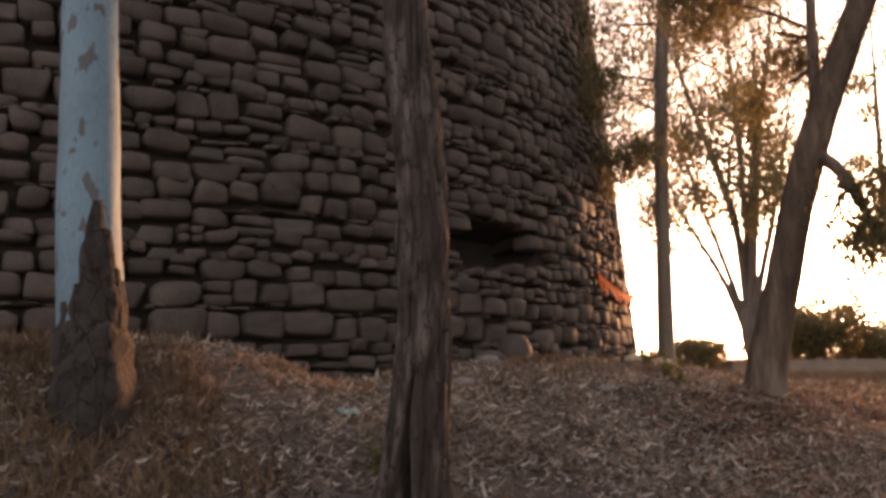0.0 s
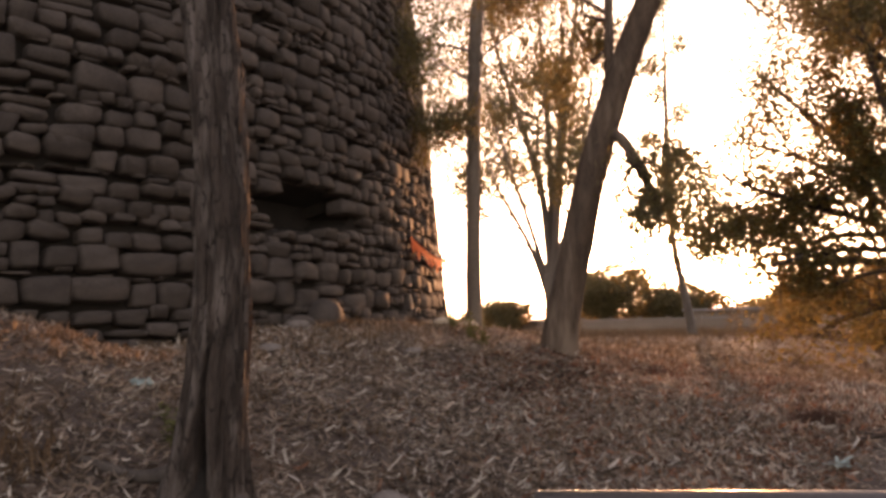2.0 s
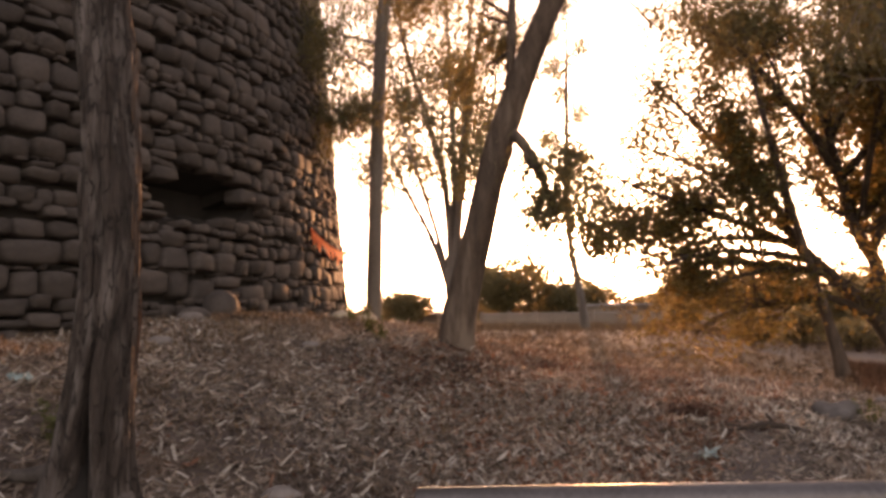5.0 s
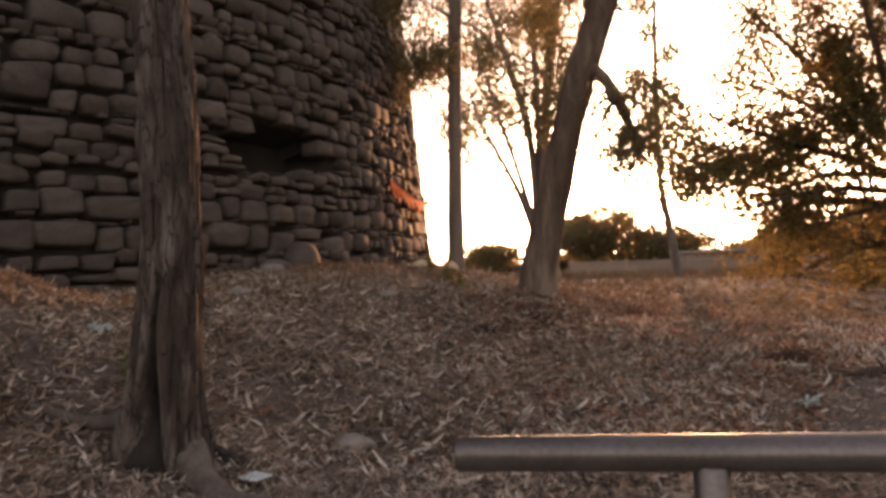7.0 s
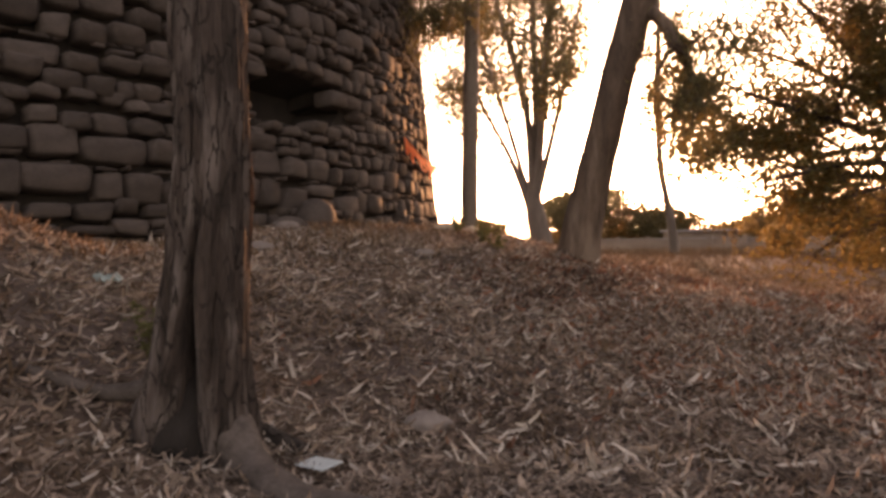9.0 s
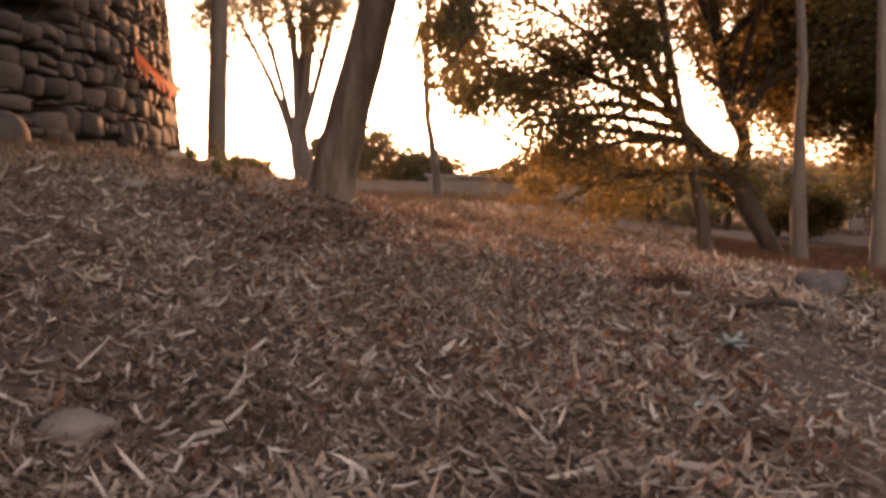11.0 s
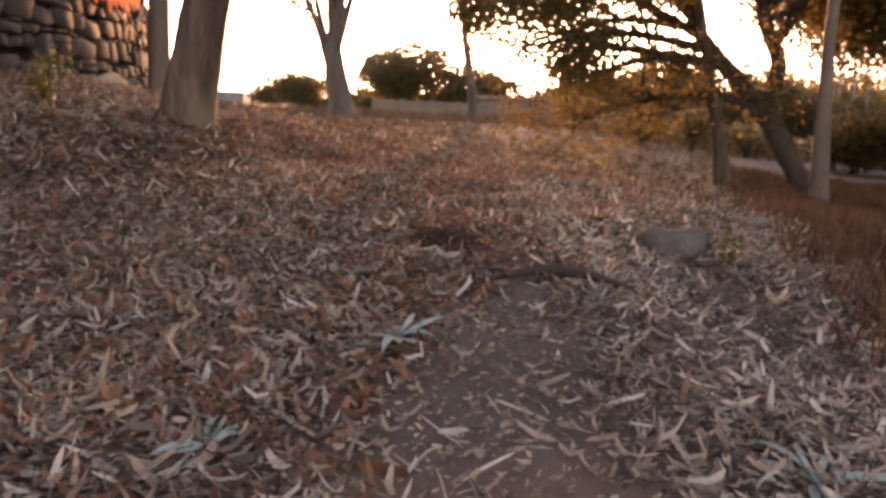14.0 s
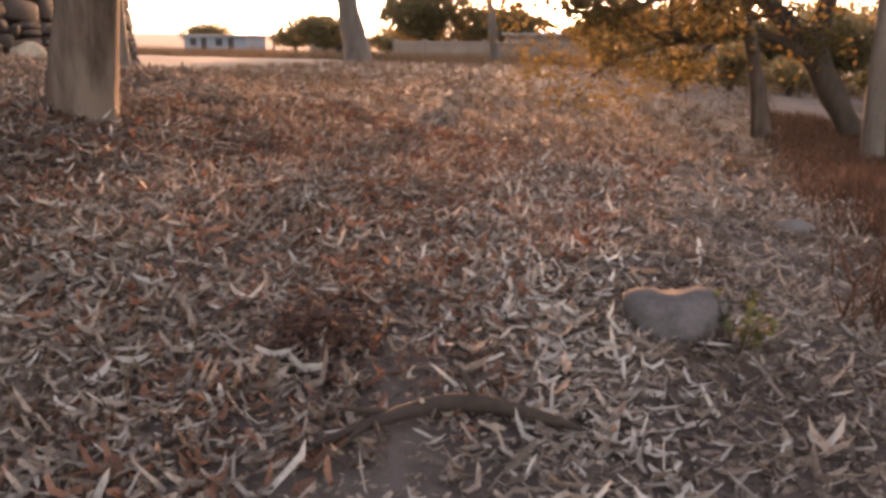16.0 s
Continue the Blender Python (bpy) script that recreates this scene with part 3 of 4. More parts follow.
# ---- slim trunks beyond the path ----
for i, (pts, r, bark, label) in enumerate([
        ([(10.27, 36.03, -1.0), (10.14, 36.03, -0.09), (9.63, 36.03, 2.19), (9.06, 36.03, 4.48), (8.05, 36.03, 9.05), (7.41, 36.03, 13.5)], 0.21, M_BARK_BROWN, "slim brown leaning eucalyptus trunk"),
        ([(12.6, 33, -1.2), (12.45, 33, 0.2), (12.3, 33, 3), (12.25, 33, 5), (11.9, 33, 8.4), (11.4, 33, 13)], 0.2, M_BARK_CREAM, "pale smooth eucalyptus trunk beyond the path"),
        ([(11.54, 19.4, -0.3), (11.53, 19.4, 0.3), (11.5, 19.4, 1.6), (11.46, 19.4, 3.1), (11.4, 19.4, 6), (11.3, 19.4, 10)], 0.175, M_BARK_CREAM, "pale grey eucalyptus trunk beside the path"),
        ([(13.7, 30, -0.9), (13.65, 30, 0.3), (13.5, 30, 3), (13.35, 30, 5.5), (13.1, 30, 10)], 0.15, M_BARK_CREAM, "pale slim eucalyptus trunk in the grove"),
        ([(14.3, 32, -1), (14.25, 32, 1), (14.1, 32, 4), (14.0, 32, 6), (13.9, 32, 11)], 0.16, M_BARK_CREAM, "pale slim eucalyptus trunk in the grove"),
        ([(15.2, 31, -0.9), (15.25, 31, 1), (15.35, 31, 3.5), (15.5, 31, 6), (15.6, 31, 11)], 0.15, M_BARK_CREAM, "pale slim eucalyptus trunk in the grove"),
        ([(13.2, 18.6, -0.5), (13.25, 18.6, 1), (13.3, 18.6, 3), (13.4, 18.6, 8)], 0.2, M_BARK_DARK, "dark eucalyptus trunk at the edge of the grove")]):
    trunk = [(*p, r * (1.45 if k == 0 else 1.1 if k == 1 else 1 - 0.12 * k)) for k, p in enumerate(pts)]
    tx, ty, tz = pts[-1]
    gum("eucalyptus_tree", label, trunk, [], bark, 40 + i, 2600, (0.2, 0.045), 0.4, depth=2, group="grove of eucalyptus trunks",
        sprouts=[((tx, ty, tz - 0.5 - 0.9 * k), (math.cos(k * 2.2 + i), math.sin(k * 2.2 + i), 0.8), 2.6, 0.06) for k in range(4)])


# ---- handrail ----
def cylinder(a, b, r, n=20):
    """A capped pipe from a to b with slightly rounded ends."""
    a, b = Vector(a), Vector(b)
    d = (b - a).normalized()
    e = r * 0.12
    return tube([a + d * 0.0, a + d * e, b - d * e, b], [r * 0.9, r, r, r * 0.9], n)


RA, RD = Vector((7.888, 9.275, 1.079)), Vector((0.947, 0.318, 0.03))
rail = thing("handrail", "grey galvanised steel pipe handrail on posts", "railing", (RA.x, RA.y, gz(RA.x, RA.y)))
o = rail.location
v, f = cylinder(RA, RA + RD * 3.4, 0.052, 28)
f.append(tuple(reversed(range(28))))
part("top_pipe", mesh_from("top_pipe", [p - o for p in v], f, M_STEEL, True), rail)
for s in (0.72, 2.7):
    p = RA + RD * s
    v, f = cylinder((p.x, p.y, gz(p.x, p.y) - 0.3), (p.x, p.y, p.z - 0.03), 0.05)
    part("post", mesh_from("post", [q - o for q in v], f, M_STEEL, True), rail)

# ---- stones and scraps ----
def lump(size, seed, rough=0.25, flat=0.0, sub=3):
    """An uneven boulder of the given size; flat cuts its underside."""
    bm = bmesh.new()
    bmesh.ops.create_icosphere(bm, subdivisions=sub, radius=0.5)
    for vert in bm.verts:
        n1 = noise.noise(vert.co * 2.2 + Vector((seed * 3.1, seed, 0)))
        n2 = noise.noise(vert.co * 6 + Vector((seed, seed * 1.7, 4)))
        c = vert.co * (1 + rough * n1 + rough * 0.3 * n2)
        c = Vector((math.copysign(abs(c.x) ** 0.85 * 0.9, c.x), math.copysign(abs(c.y) ** 0.85 * 0.9, c.y), c.z))
        if flat and c.z < -flat:
            c.z = -flat
        vert.co = Vector((c.x * size[0], c.y * size[1], c.z * size[2]))
    return bm


def bm_mesh(name, bm, material, smooth=True):
    me = bpy.data.meshes.new(name)
    bm.to_mesh(me)
    bm.free()
    me.materials.append(material)
    me.polygons.foreach_set("use_smooth", [smooth] * len(me.polygons))
    return me


def boulder(name, label, category, at, size, seed, material, turn=0.0, **kw):
    ob = thing(name, label, category, at, data=bm_mesh(name, lump(size, seed, **kw), material))
    ob.rotation_euler[2] = radians(turn)
    return ob


def box(x0, x1, y0, y1, z0, z1, bevel=0.0):
    bm = bmesh.new()
    bmesh.ops.create_cube(bm, size=1)
    for vert in bm.verts:
        vert.co = Vector((x0 if vert.co.x < 0 else x1, y0 if vert.co.y < 0 else y1, z0 if vert.co.z < 0 else z1))
    if bevel:
        bmesh.ops.bevel(bm, geom=list(bm.edges), offset=bevel, segments=2, affect="EDGES")
    return bm


# rocks, litter and scraps on the ground
boulder("rock", "pale pinkish rock at the foot of the slender tree", "rock", (0.16, 21.68, gz(0.16, 21.68) + 0.12), (0.5, 0.38, 0.36), 1, M_ROCK)
boulder("rock", "pale yellowish rock half hidden in dry grass", "rock", (0.33, 20.4, gz(0.33, 20.4) + 0.1), (0.5, 0.4, 0.3), 2, M_ROCK)
boulder("fallen_block", "dark squarish block leaning against the tower's foot", "stone", tuple(tower_at(radians(4.7), 1.75, 0.3)), (0.7, 0.75, 0.85), 3, M_STONE, 20, rough=0.15)
boulder("fallen_block", "dark rounded block at the tower's foot", "stone", tuple(tower_at(radians(2.7), 1.6, 0.35)), (0.5, 0.7, 0.5), 4, M_STONE, -10, rough=0.15)
boulder("stone", "flat grey-brown stone among fallen leaves", "stone", (4.9, 12.4, gz(4.9, 12.4) + 0.04), (0.36, 0.24, 0.16), 5, M_GREYROCK, 30)
boulder("stone", "grey flat-topped stone beside the path", "stone", (9.4, 17.6, gz(9.4, 17.6) + 0.07), (0.54, 0.42, 0.36), 6, M_BAG, 15, rough=0.5)
clump_rng = np.random.default_rng(5)
v, f = leaves(clump_rng.normal(0, 1, (900, 3)) * np.array([0.12, 0.1, 0.065]) + np.array([0, 0, 0.08]), clump_rng, 0.07, 0.02, 0.05)
thing("leaf_clump", "red-brown clump of rotted leaves on the path", "leaf clump", (7.85, 16.5, gz(7.85, 16.5)), data=mesh_from("leaf_clump", v, f, M_RAG))
for wx, wy, wn, wl in ((3.15, 11.5, 6, "yellow-green weed sprouting behind the tree"), (3.0, 11.75, 5, "yellow-green weed sprouting on the bank"), (9.75, 17.5, 5, "small green weed beside the stone"), (0.75, 20.1, 9, "dusty weed by the pale rocks"), (1.1, 19.6, 9, "dusty weed before the pale rocks"), (2.3, 18.3, 12, "dull green weed on the bank"), (2.75, 17.9, 10, "low dull green weed among dead leaves")):
    weed = thing("weed", wl, "weed", (wx, wy, gz(wx, wy)))
    wr = np.random.default_rng(int(wx * 10) + 50)
    for k in range(wn):
        d = Vector((wr.normal(0, 0.3), wr.normal(0, 0.3), 1)).normalized()
        hgt = wr.uniform(0.2, 0.55)
        pts = [d * hgt * q_ + Vector((0, 0, -0.03)) for q_ in (0, 0.4, 0.75, 1)]
        v, f = tube(pts, [0.006, 0.005, 0.004, 0.002], 5)
        st = part("stem", mesh_from("stem", v, f, M_LEAF_GUM, True), weed)
        lc = np.array([tuple(d * hgt * u_) for u_ in wr.uniform(0.35, 1, 14)])
        v, f = leaves(lc, wr, 0.07, 0.03, 0.0, 0.02)
        part("foliage", mesh_from("foliage", v, f, M_WEED), weed)
for k, (x, y, s) in enumerate([(1.2, 14.6, 0.3), (2.5, 16.2, 0.24), (-0.6, 17.0, 0.42), (0.1, 19.2, 0.3), (6.1, 13.7, 0.14), (10.2, 21.0, 0.3)]):
    boulder("stone", "small dark stone half buried in dry litter", "stone", (x, y, gz(x, y) + s * 0.1), (s * 1.2, s, s * 0.6), 20 + k, M_GREYROCK, 40 * k)

card = thing("card", "flat glossy card on the litter, its blue-white sky reflection put in the colour", "card", (4.8, 11.38, gz(4.8, 11.38) + 0.12))
card.rotation_euler = (radians(8), radians(-6), radians(-18))
part("sheet", bm_mesh("sheet", box(-0.15, 0.15, -0.075, 0.075, -0.004, 0.004, 0.002), M_CARD_SKY, False), card)
for k in range(3):
    part("print", bm_mesh("print", box(-0.11 + 0.07 * k, -0.1 + 0.07 * k, -0.02, 0.0, 0.0042, 0.0052), M_BARK_BUTT, False), card, "small dark spot")


def crumple(name, label, at, size, seed, material):
    """A crumpled scrap of thin plastic."""
    rng = np.random.default_rng(seed)
    n = 7
    v, f = [], []
    for i in range(n):
        for j in range(n):
            u, w = i / (n - 1) - 0.5, j / (n - 1) - 0.5
            v.append(((u + rng.normal(0, 0.05)) * size, (w + rng.normal(0, 0.05)) * size * 0.6, size * (0.12 + rng.normal(0, 0.09) + 0.25 * (0.25 - u * u - w * w))))
    for i in range(n - 1):
        for j in range(n - 1):
            f.append((i * n + j, i * n + n + j, i * n + n + j + 1, i * n + j + 1))
    ob = thing(name, label, "litter", at, data=mesh_from(name, v, f, material))
    ob.rotation_euler[2] = seed
    return ob


crumple("plastic_scrap", "crumpled pale teal plastic scrap on the bank", (2.15, 11.85, gz(2.15, 11.85) + 0.01), 0.3, 3, M_BLUEBAG)
def leaf_spray(label, x, y, seed, reach, n):
    """A star of long curling strips that rise from one point and droop at their tips."""
    rng = np.random.default_rng(seed)
    top = thing("leaf_spray", label, "leaves", (x, y, gz(x, y)))
    for k in range(n):
        a, L, w = (1.45, -1.65)[k % 2] + rng.normal(0, 0.5), reach * rng.uniform(0.6, 1.2), reach * rng.uniform(0.07, 0.13)
        rise, curl = rng.uniform(0.03, 0.4), rng.normal(0, 0.8)
        v, f = [], []
        for i in range(7):
            s = i / 6
            b = a + curl * s
            c = Vector((math.cos(b) * L * s, math.sin(b) * L * s, 0.05 + L * (rise * s * (1.5 - 1.25 * s))))
            side = Vector((-math.sin(b), math.cos(b), 0.5 * math.sin(k + 3 * s))) * w * (0.35, 0.8, 1, 1, 0.85, 0.5, 0.06)[i] / 2
            v += [c - side, c + Vector((0, 0, -w * 0.18)), c + side]
            if i:
                o_ = 3 * i - 3
                f += [(o_, o_ + 1, o_ + 4, o_ + 3), (o_ + 1, o_ + 2, o_ + 5, o_ + 4)]
        part("leaf", mesh_from("leaf", v, f, M_BLUEBAG, True), top)


leaf_spray("spray of long pale teal dried leaves", 8.17, 14.82, 802, 0.32, 13)
leaf_spray("spray of pale teal leaves beside the worn path", 10.05, 14.3, 995, 0.32, 11)
leaf_spray("spray of pale teal leaves on the litter", 7.93, 13.57, 1030, 0.26, 9)


def stick(label, pts, r, forks, seed):
    P = [(x, y, gz(x, y) + z, rr) for x, y, z, rr in pts]
    p, rad = spline(P, 14)
    ob = thing("fallen_branch", label, "branch", p[0])
    v, f = tube(p, rad, 8, 0.3, seed)
    part("stem", mesh_from("stem", [q - p[0] for q in v], f, M_TWIG, True), ob)
    rng = np.random.default_rng(seed)
    for k in range(forks):
        i = int(rng.integers(3, 12))
        d = Vector((rng.normal(), rng.normal(), abs(rng.normal()) * 0.2)).normalized()
        L = rng.uniform(0.12, 0.3)
        v, f = tube([p[i], p[i] + d * L * 0.5 + Vector((0, 0, 0.01)), p[i] + d * L], [rad[i] * 0.6, rad[i] * 0.45, 0.003], 6)
        part("twig", mesh_from("twig", [q - p[0] for q in v], f, M_TWIG, True), ob)
    return ob


stick("dark fallen branch lying across the path", [(8.28, 15.72, 0.06, 0.014), (8.5, 16.03, 0.08, 0.03), (8.72, 16.2, 0.09, 0.036), (9.0, 16.28, 0.08, 0.026), (9.16, 16.32, 0.06, 0.01)], 0.02, 5, 3)
stick("thin dead twig among the leaves", [(6.6, 14.2, 0.03, 0.006), (6.9, 14.5, 0.05, 0.009), (7.2, 14.5, 0.03, 0.006)], 0.01, 3, 4)
stick("thin dead twig on the bank", [(5.6, 17.6, 0.03, 0.008), (6.1, 17.8, 0.06, 0.012), (6.6, 17.75, 0.03, 0.006)], 0.01, 3, 5)
stick("dead twig at the foot of the bank", [(3.4, 13.6, 0.03, 0.008), (3.8, 14.0, 0.06, 0.012), (4.3, 14.1, 0.03, 0.006)], 0.01, 3, 6)

# roots and butts of the two nearest trees
ta = bpy.data.objects["eucalyptus_tree"]
for k, (ang, ln, r) in enumerate([(150, 0.7, 0.09), (60, 0.7, 0.08)]):
    a = radians(ang)
    pts = []
    for s, up_, rr in ((0.06, 0.3, 0.9), (0.2, 0.12, 1.0), (0.42, 0.05, 0.9), (0.72, 0.02, 0.7), (1.0, -0.06, 0.35)):
        d = 0.12 + s * ln
        b = a + 0.25 * math.sin(s * 4 + k)
        x, y = 4.02 + math.cos(b) * d, 11.15 + math.sin(b) * d
        pts.append((x, y, gz(x, y) + up_, r * rr))
    p, rad = spline(pts, 12)
    v, f = tube(p, rad, 9, 0.25, k)
    part("root", mesh_from("root", [q - ta.location for q in v], f, M_BARK_BUTT, True), ta)
p, rad = spline([(x, y, gz(x, y) + up_, r) for x, y, up_, r in ((4.24, 11.2, 0.2, 0.14), (4.52, 11.12, 0.06, 0.12), (4.86, 10.96, 0.055, 0.11), (5.3, 10.85, 0.07, 0.095), (5.9, 10.78, 0.05, 0.085), (6.5, 10.6, -0.08, 0.06))], 26)
v, f = tube(p, rad, 14, 0.3, 5)
part("root", mesh_from("root", [q - ta.location for q in v], f, M_ROOT, True), ta, "thick grey root lying bare on the soil")
p, rad = spline([(x, y, gz(x, y) + up_, r) for x, y, up_, r in ((3.75, 11.05, 0.22, 0.07), (3.5, 10.85, 0.08, 0.055), (3.2, 10.6, 0.03, 0.045), (2.9, 10.4, -0.03, 0.03))], 14)
v, f = tube(p, rad, 9, 0.3, 6)
part("root", mesh_from("root", [q - ta.location for q in v], f, M_ROOT, True), ta, "thin pale root running over the litter")
p, rad = spline([(4.07, 10.985, 3.58, 0.015), (4.06, 10.975, 3.73, 0.032), (4.04, 10.97, 3.98, 0.028), (4.02, 10.98, 4.18, 0.01)], 10)
v, f = tube(p, rad, 8, 0.3, 2)
part("scar", mesh_from("scar", [q - ta.location for q in v], f, M_BARK_CREAM, True), ta, "pale peeled scar on the bark")
for k in range(14):
    rng = np.random.default_rng(300 + k)
    a, z = rng.uniform(-2.6, 0.6), rng.uniform(0.9, 5.5)
    cx = 4.2 - 0.12 * max(0, z - 3)
    r0 = 0.235 - 0.012 * z
    pts = [(cx + math.cos(a) * (r0 + o_), 11.15 + math.sin(a) * (r0 + o_), z + h_, w_) for h_, o_, w_ in ((0, -0.01, 0.012), (0.2, 0.004, 0.022), (0.45, 0.008, 0.02), (0.7, -0.01, 0.008))]
    p, rad = spline(pts, 8)
    v, f = tube(p, rad, 6, 0.4, k)
    part("bark_strip", mesh_from("bark_strip", [q - ta.location for q in v], f, M_BARK_GREY, True), ta)
# black plug in the cleft: its colour carries the hollow's shade besides the char
hd = Vector((math.cos(radians(-64)), math.sin(radians(-64)), 0))
p, rad = spline([(4.0 + hd.x * d_, 11.14 + hd.y * d_, z_, r_) for d_, z_, r_ in ((0.24, -0.15, 0.2), (0.18, 0.15, 0.16), (0.12, 0.4, 0.12), (0.08, 0.7, 0.08), (0.04, 0.95, 0.03))], 20)
v, f = tube(p, rad, 18, 0.5, 9)
part("hollow", mesh_from("hollow", [q - ta.location for q in v], f, M_CHAR_SHADE, True), ta, "black plug for the burnt hollow and its shade at the foot of the trunk")
wt = bpy.data.objects["eucalyptus_tree.001"]
p, rad = spline([(2.2, 9.2, 0.45, 0.44), (2.19, 9.2, 0.85, 0.36), (2.16, 9.2, 1.3, 0.33), (2.12, 9.2, 1.65, 0.315), (2.08, 9.2, 1.9, 0.3), (2.05, 9.2, 2.05, 0.24)], 30)
v, f = tube(p, rad, 40, 0.16, 4)
part("butt", mesh_from("butt", [q - wt.location for q in v], f, M_BARK_BUTT, True), wt, "rough dark bark round the butt")
for k, (ang, top_, r0) in enumerate([(-42, 2.35, 0.1), (-22, 2.75, 0.12), (-4, 3.1, 0.13), (14, 2.85, 0.12), (36, 2.5, 0.1), (60, 2.4, 0.1), (-75, 2.2, 0.09)]):
    a = radians(ang)
    pts = []
    for q_ in (0.0, 0.3, 0.6, 0.85, 1.0):
        z = 1.75 + (top_ - 1.75) * q_
        rr = r0 * (1.0, 1.05, 0.95, 0.7, 0.3)[int(q_ * 4.2)]
        d = 0.29 - 0.008 * z - rr + 0.008
        pts.append((2.09 - 0.19 * (z - 1.9) + math.cos(a) * d, 9.2 + math.sin(a) * d, z, rr))
    p, rad = spline(pts, 12)
    v, f = tube(p, rad, 12, 0.35, k)
    part("bark_flake", mesh_from("bark_flake", [q - wt.location for q in v], f, M_BARK_BUTT, True), wt, "dark bark flake clinging to the pale trunk")

# orange bunting on the tower
ga, gb = radians(16.5), radians(30.0)
bunting = thing("bunting", "sagging string of orange cloth pennants on the tower", "bunting", tuple(tower_at(ga, 3.9, 0.1)))
o = Vector(bunting.location)
N = 13


def cord_at(s):
    a = ga + (gb - ga) * s
    return tower_at(a, 3.82 - 1.35 * s * (1 - s) - 0.02 * s, 0.15)


v, f = tube([cord_at(i / 20) for i in range(21)], [0.012] * 21, 6)
part("cord", mesh_from("cord", [q - o for q in v], f, M_CLOTH, True), bunting)
for i in range(N):
    s0, s1 = i / N, (i + 1.02) / N
    p0, p1 = cord_at(s0), cord_at(s1)
    n_ = Vector((math.cos(ga + (gb - ga) * s0), math.sin(ga + (gb - ga) * s0), 0))
    drop = 0.33 + 0.1 * math.sin(i * 2.3)
    rows_ = []
    for j in range(5):
        q = j / 4
        sway = n_ * (0.03 + 0.03 * math.sin(j * 1.3 + i))
        w = 1 - 0.75 * max(0.0, q - 0.45) / 0.55
        m_ = (p0 + p1) / 2
        rows_.append((m_ + (p0 - m_) * w + Vector((0, 0, -drop * q)) + sway * q, m_ + (p1 - m_) * w + Vector((0, 0, -drop * q)) + sway * q))
    vv = [q - o for pr in rows_ for q in pr]
    vv += [q - n_ * 0.006 for q in vv]
    ff = [(2 * j, 2 * j + 1, 2 * j + 3, 2 * j + 2) for j in range(4)] + [(10 + 2 * j, 12 + 2 * j, 13 + 2 * j, 11 + 2 * j) for j in range(4)]
    part("pennant", mesh_from("pennant", vv, ff, M_CLOTH), bunting)


# ---- distance ----
def far_tree(x, y, r, h, seed, n=5000, label="rounded far tree hazy against the sunset", bark=M_BARK_BROWN, size=0.35, leaf=None):
    rng = np.random.default_rng(seed)
    z0 = gz(x, y)
    top = thing("tree", label, "tree", (x, y, z0), "far trees")
    v, f = tube([(0, 0, -0.3), (0.1, 0, h * 0.25), (0, 0, h * 0.55)], [r * 0.1, r * 0.07, r * 0.04], 8, 0.2, seed)
    part("trunk", mesh_from("trunk", v, f, bark, True), top)
    for k in range(5):
        a = k * 1.3 + seed
        v, f = tube([(0, 0, h * 0.22), (math.cos(a) * r * 0.35, math.sin(a) * r * 0.35, h * 0.45), (math.cos(a) * r * 0.7, math.sin(a) * r * 0.7, h * 0.7)], [r * 0.045, r * 0.03, r * 0.01], 6, 0, k)
        part("limb", mesh_from("limb", v, f, bark, True), top)
    m = 26
    d = rng.normal(0, 1, (m, 3))
    d /= np.linalg.norm(d, axis=1)[:, None]
    c = d * rng.uniform(0.35, 0.8, (m, 1)) * np.array([r, r, h * 0.4]) + np.array([0, 0, h * 0.5])
    w = rng.integers(0, m, n)
    q = rng.normal(0, 1, (n, 3))
    q /= np.linalg.norm(q, axis=1)[:, None]
    pts = c[w] + q * (rng.uniform(0.5, 1, (n, 1)) ** 0.5) * np.array([r * 0.42, r * 0.42, h * 0.2])
    v, f = leaves(pts, rng, size, size * 0.7, 0.1)
    part("crown", mesh_from("crown", v, f, leaf or M_LEAF_FAR), top)
    return top


far_tree(-26.0, 100, 7.4, 11.0, 1, 24000)
far_tree(-46, 110, 5.6, 6.2, 2, 11000)
far_tree(-16.0, 100, 5.2, 7.6, 3, 13000)
far_tree(-34, 108, 2.4, 4.0, 31, 2000)
for k, (x, y, r, h) in enumerate([(-8, 112, 4, 6), (-1, 118, 5, 7), (8, 110, 4.5, 6.5), (16, 120, 6, 8), (24, 108, 5, 8), (33, 100, 6, 10), (42, 95, 6, 11), (52, 90, 7, 12), (-62, 128, 4, 4.5), (-78, 125, 5, 5), (30, 70, 4.5, 8), (38, 62, 5, 9)]):
    far_tree(x, y, r, h, 50 + k, 6500, "dull green tree in the hazy distance")
for k, (x, y) in enumerate([(6.5, 52), (9, 56), (12, 60), (2, 58), (16, 55), (19, 58)]):
    far_tree(x, y, 1.5 + 0.3 * (k % 3), 2.2 + 0.4 * (k % 2), 90 + k, 1400, "low dusty shrub beyond the path", size=0.25)

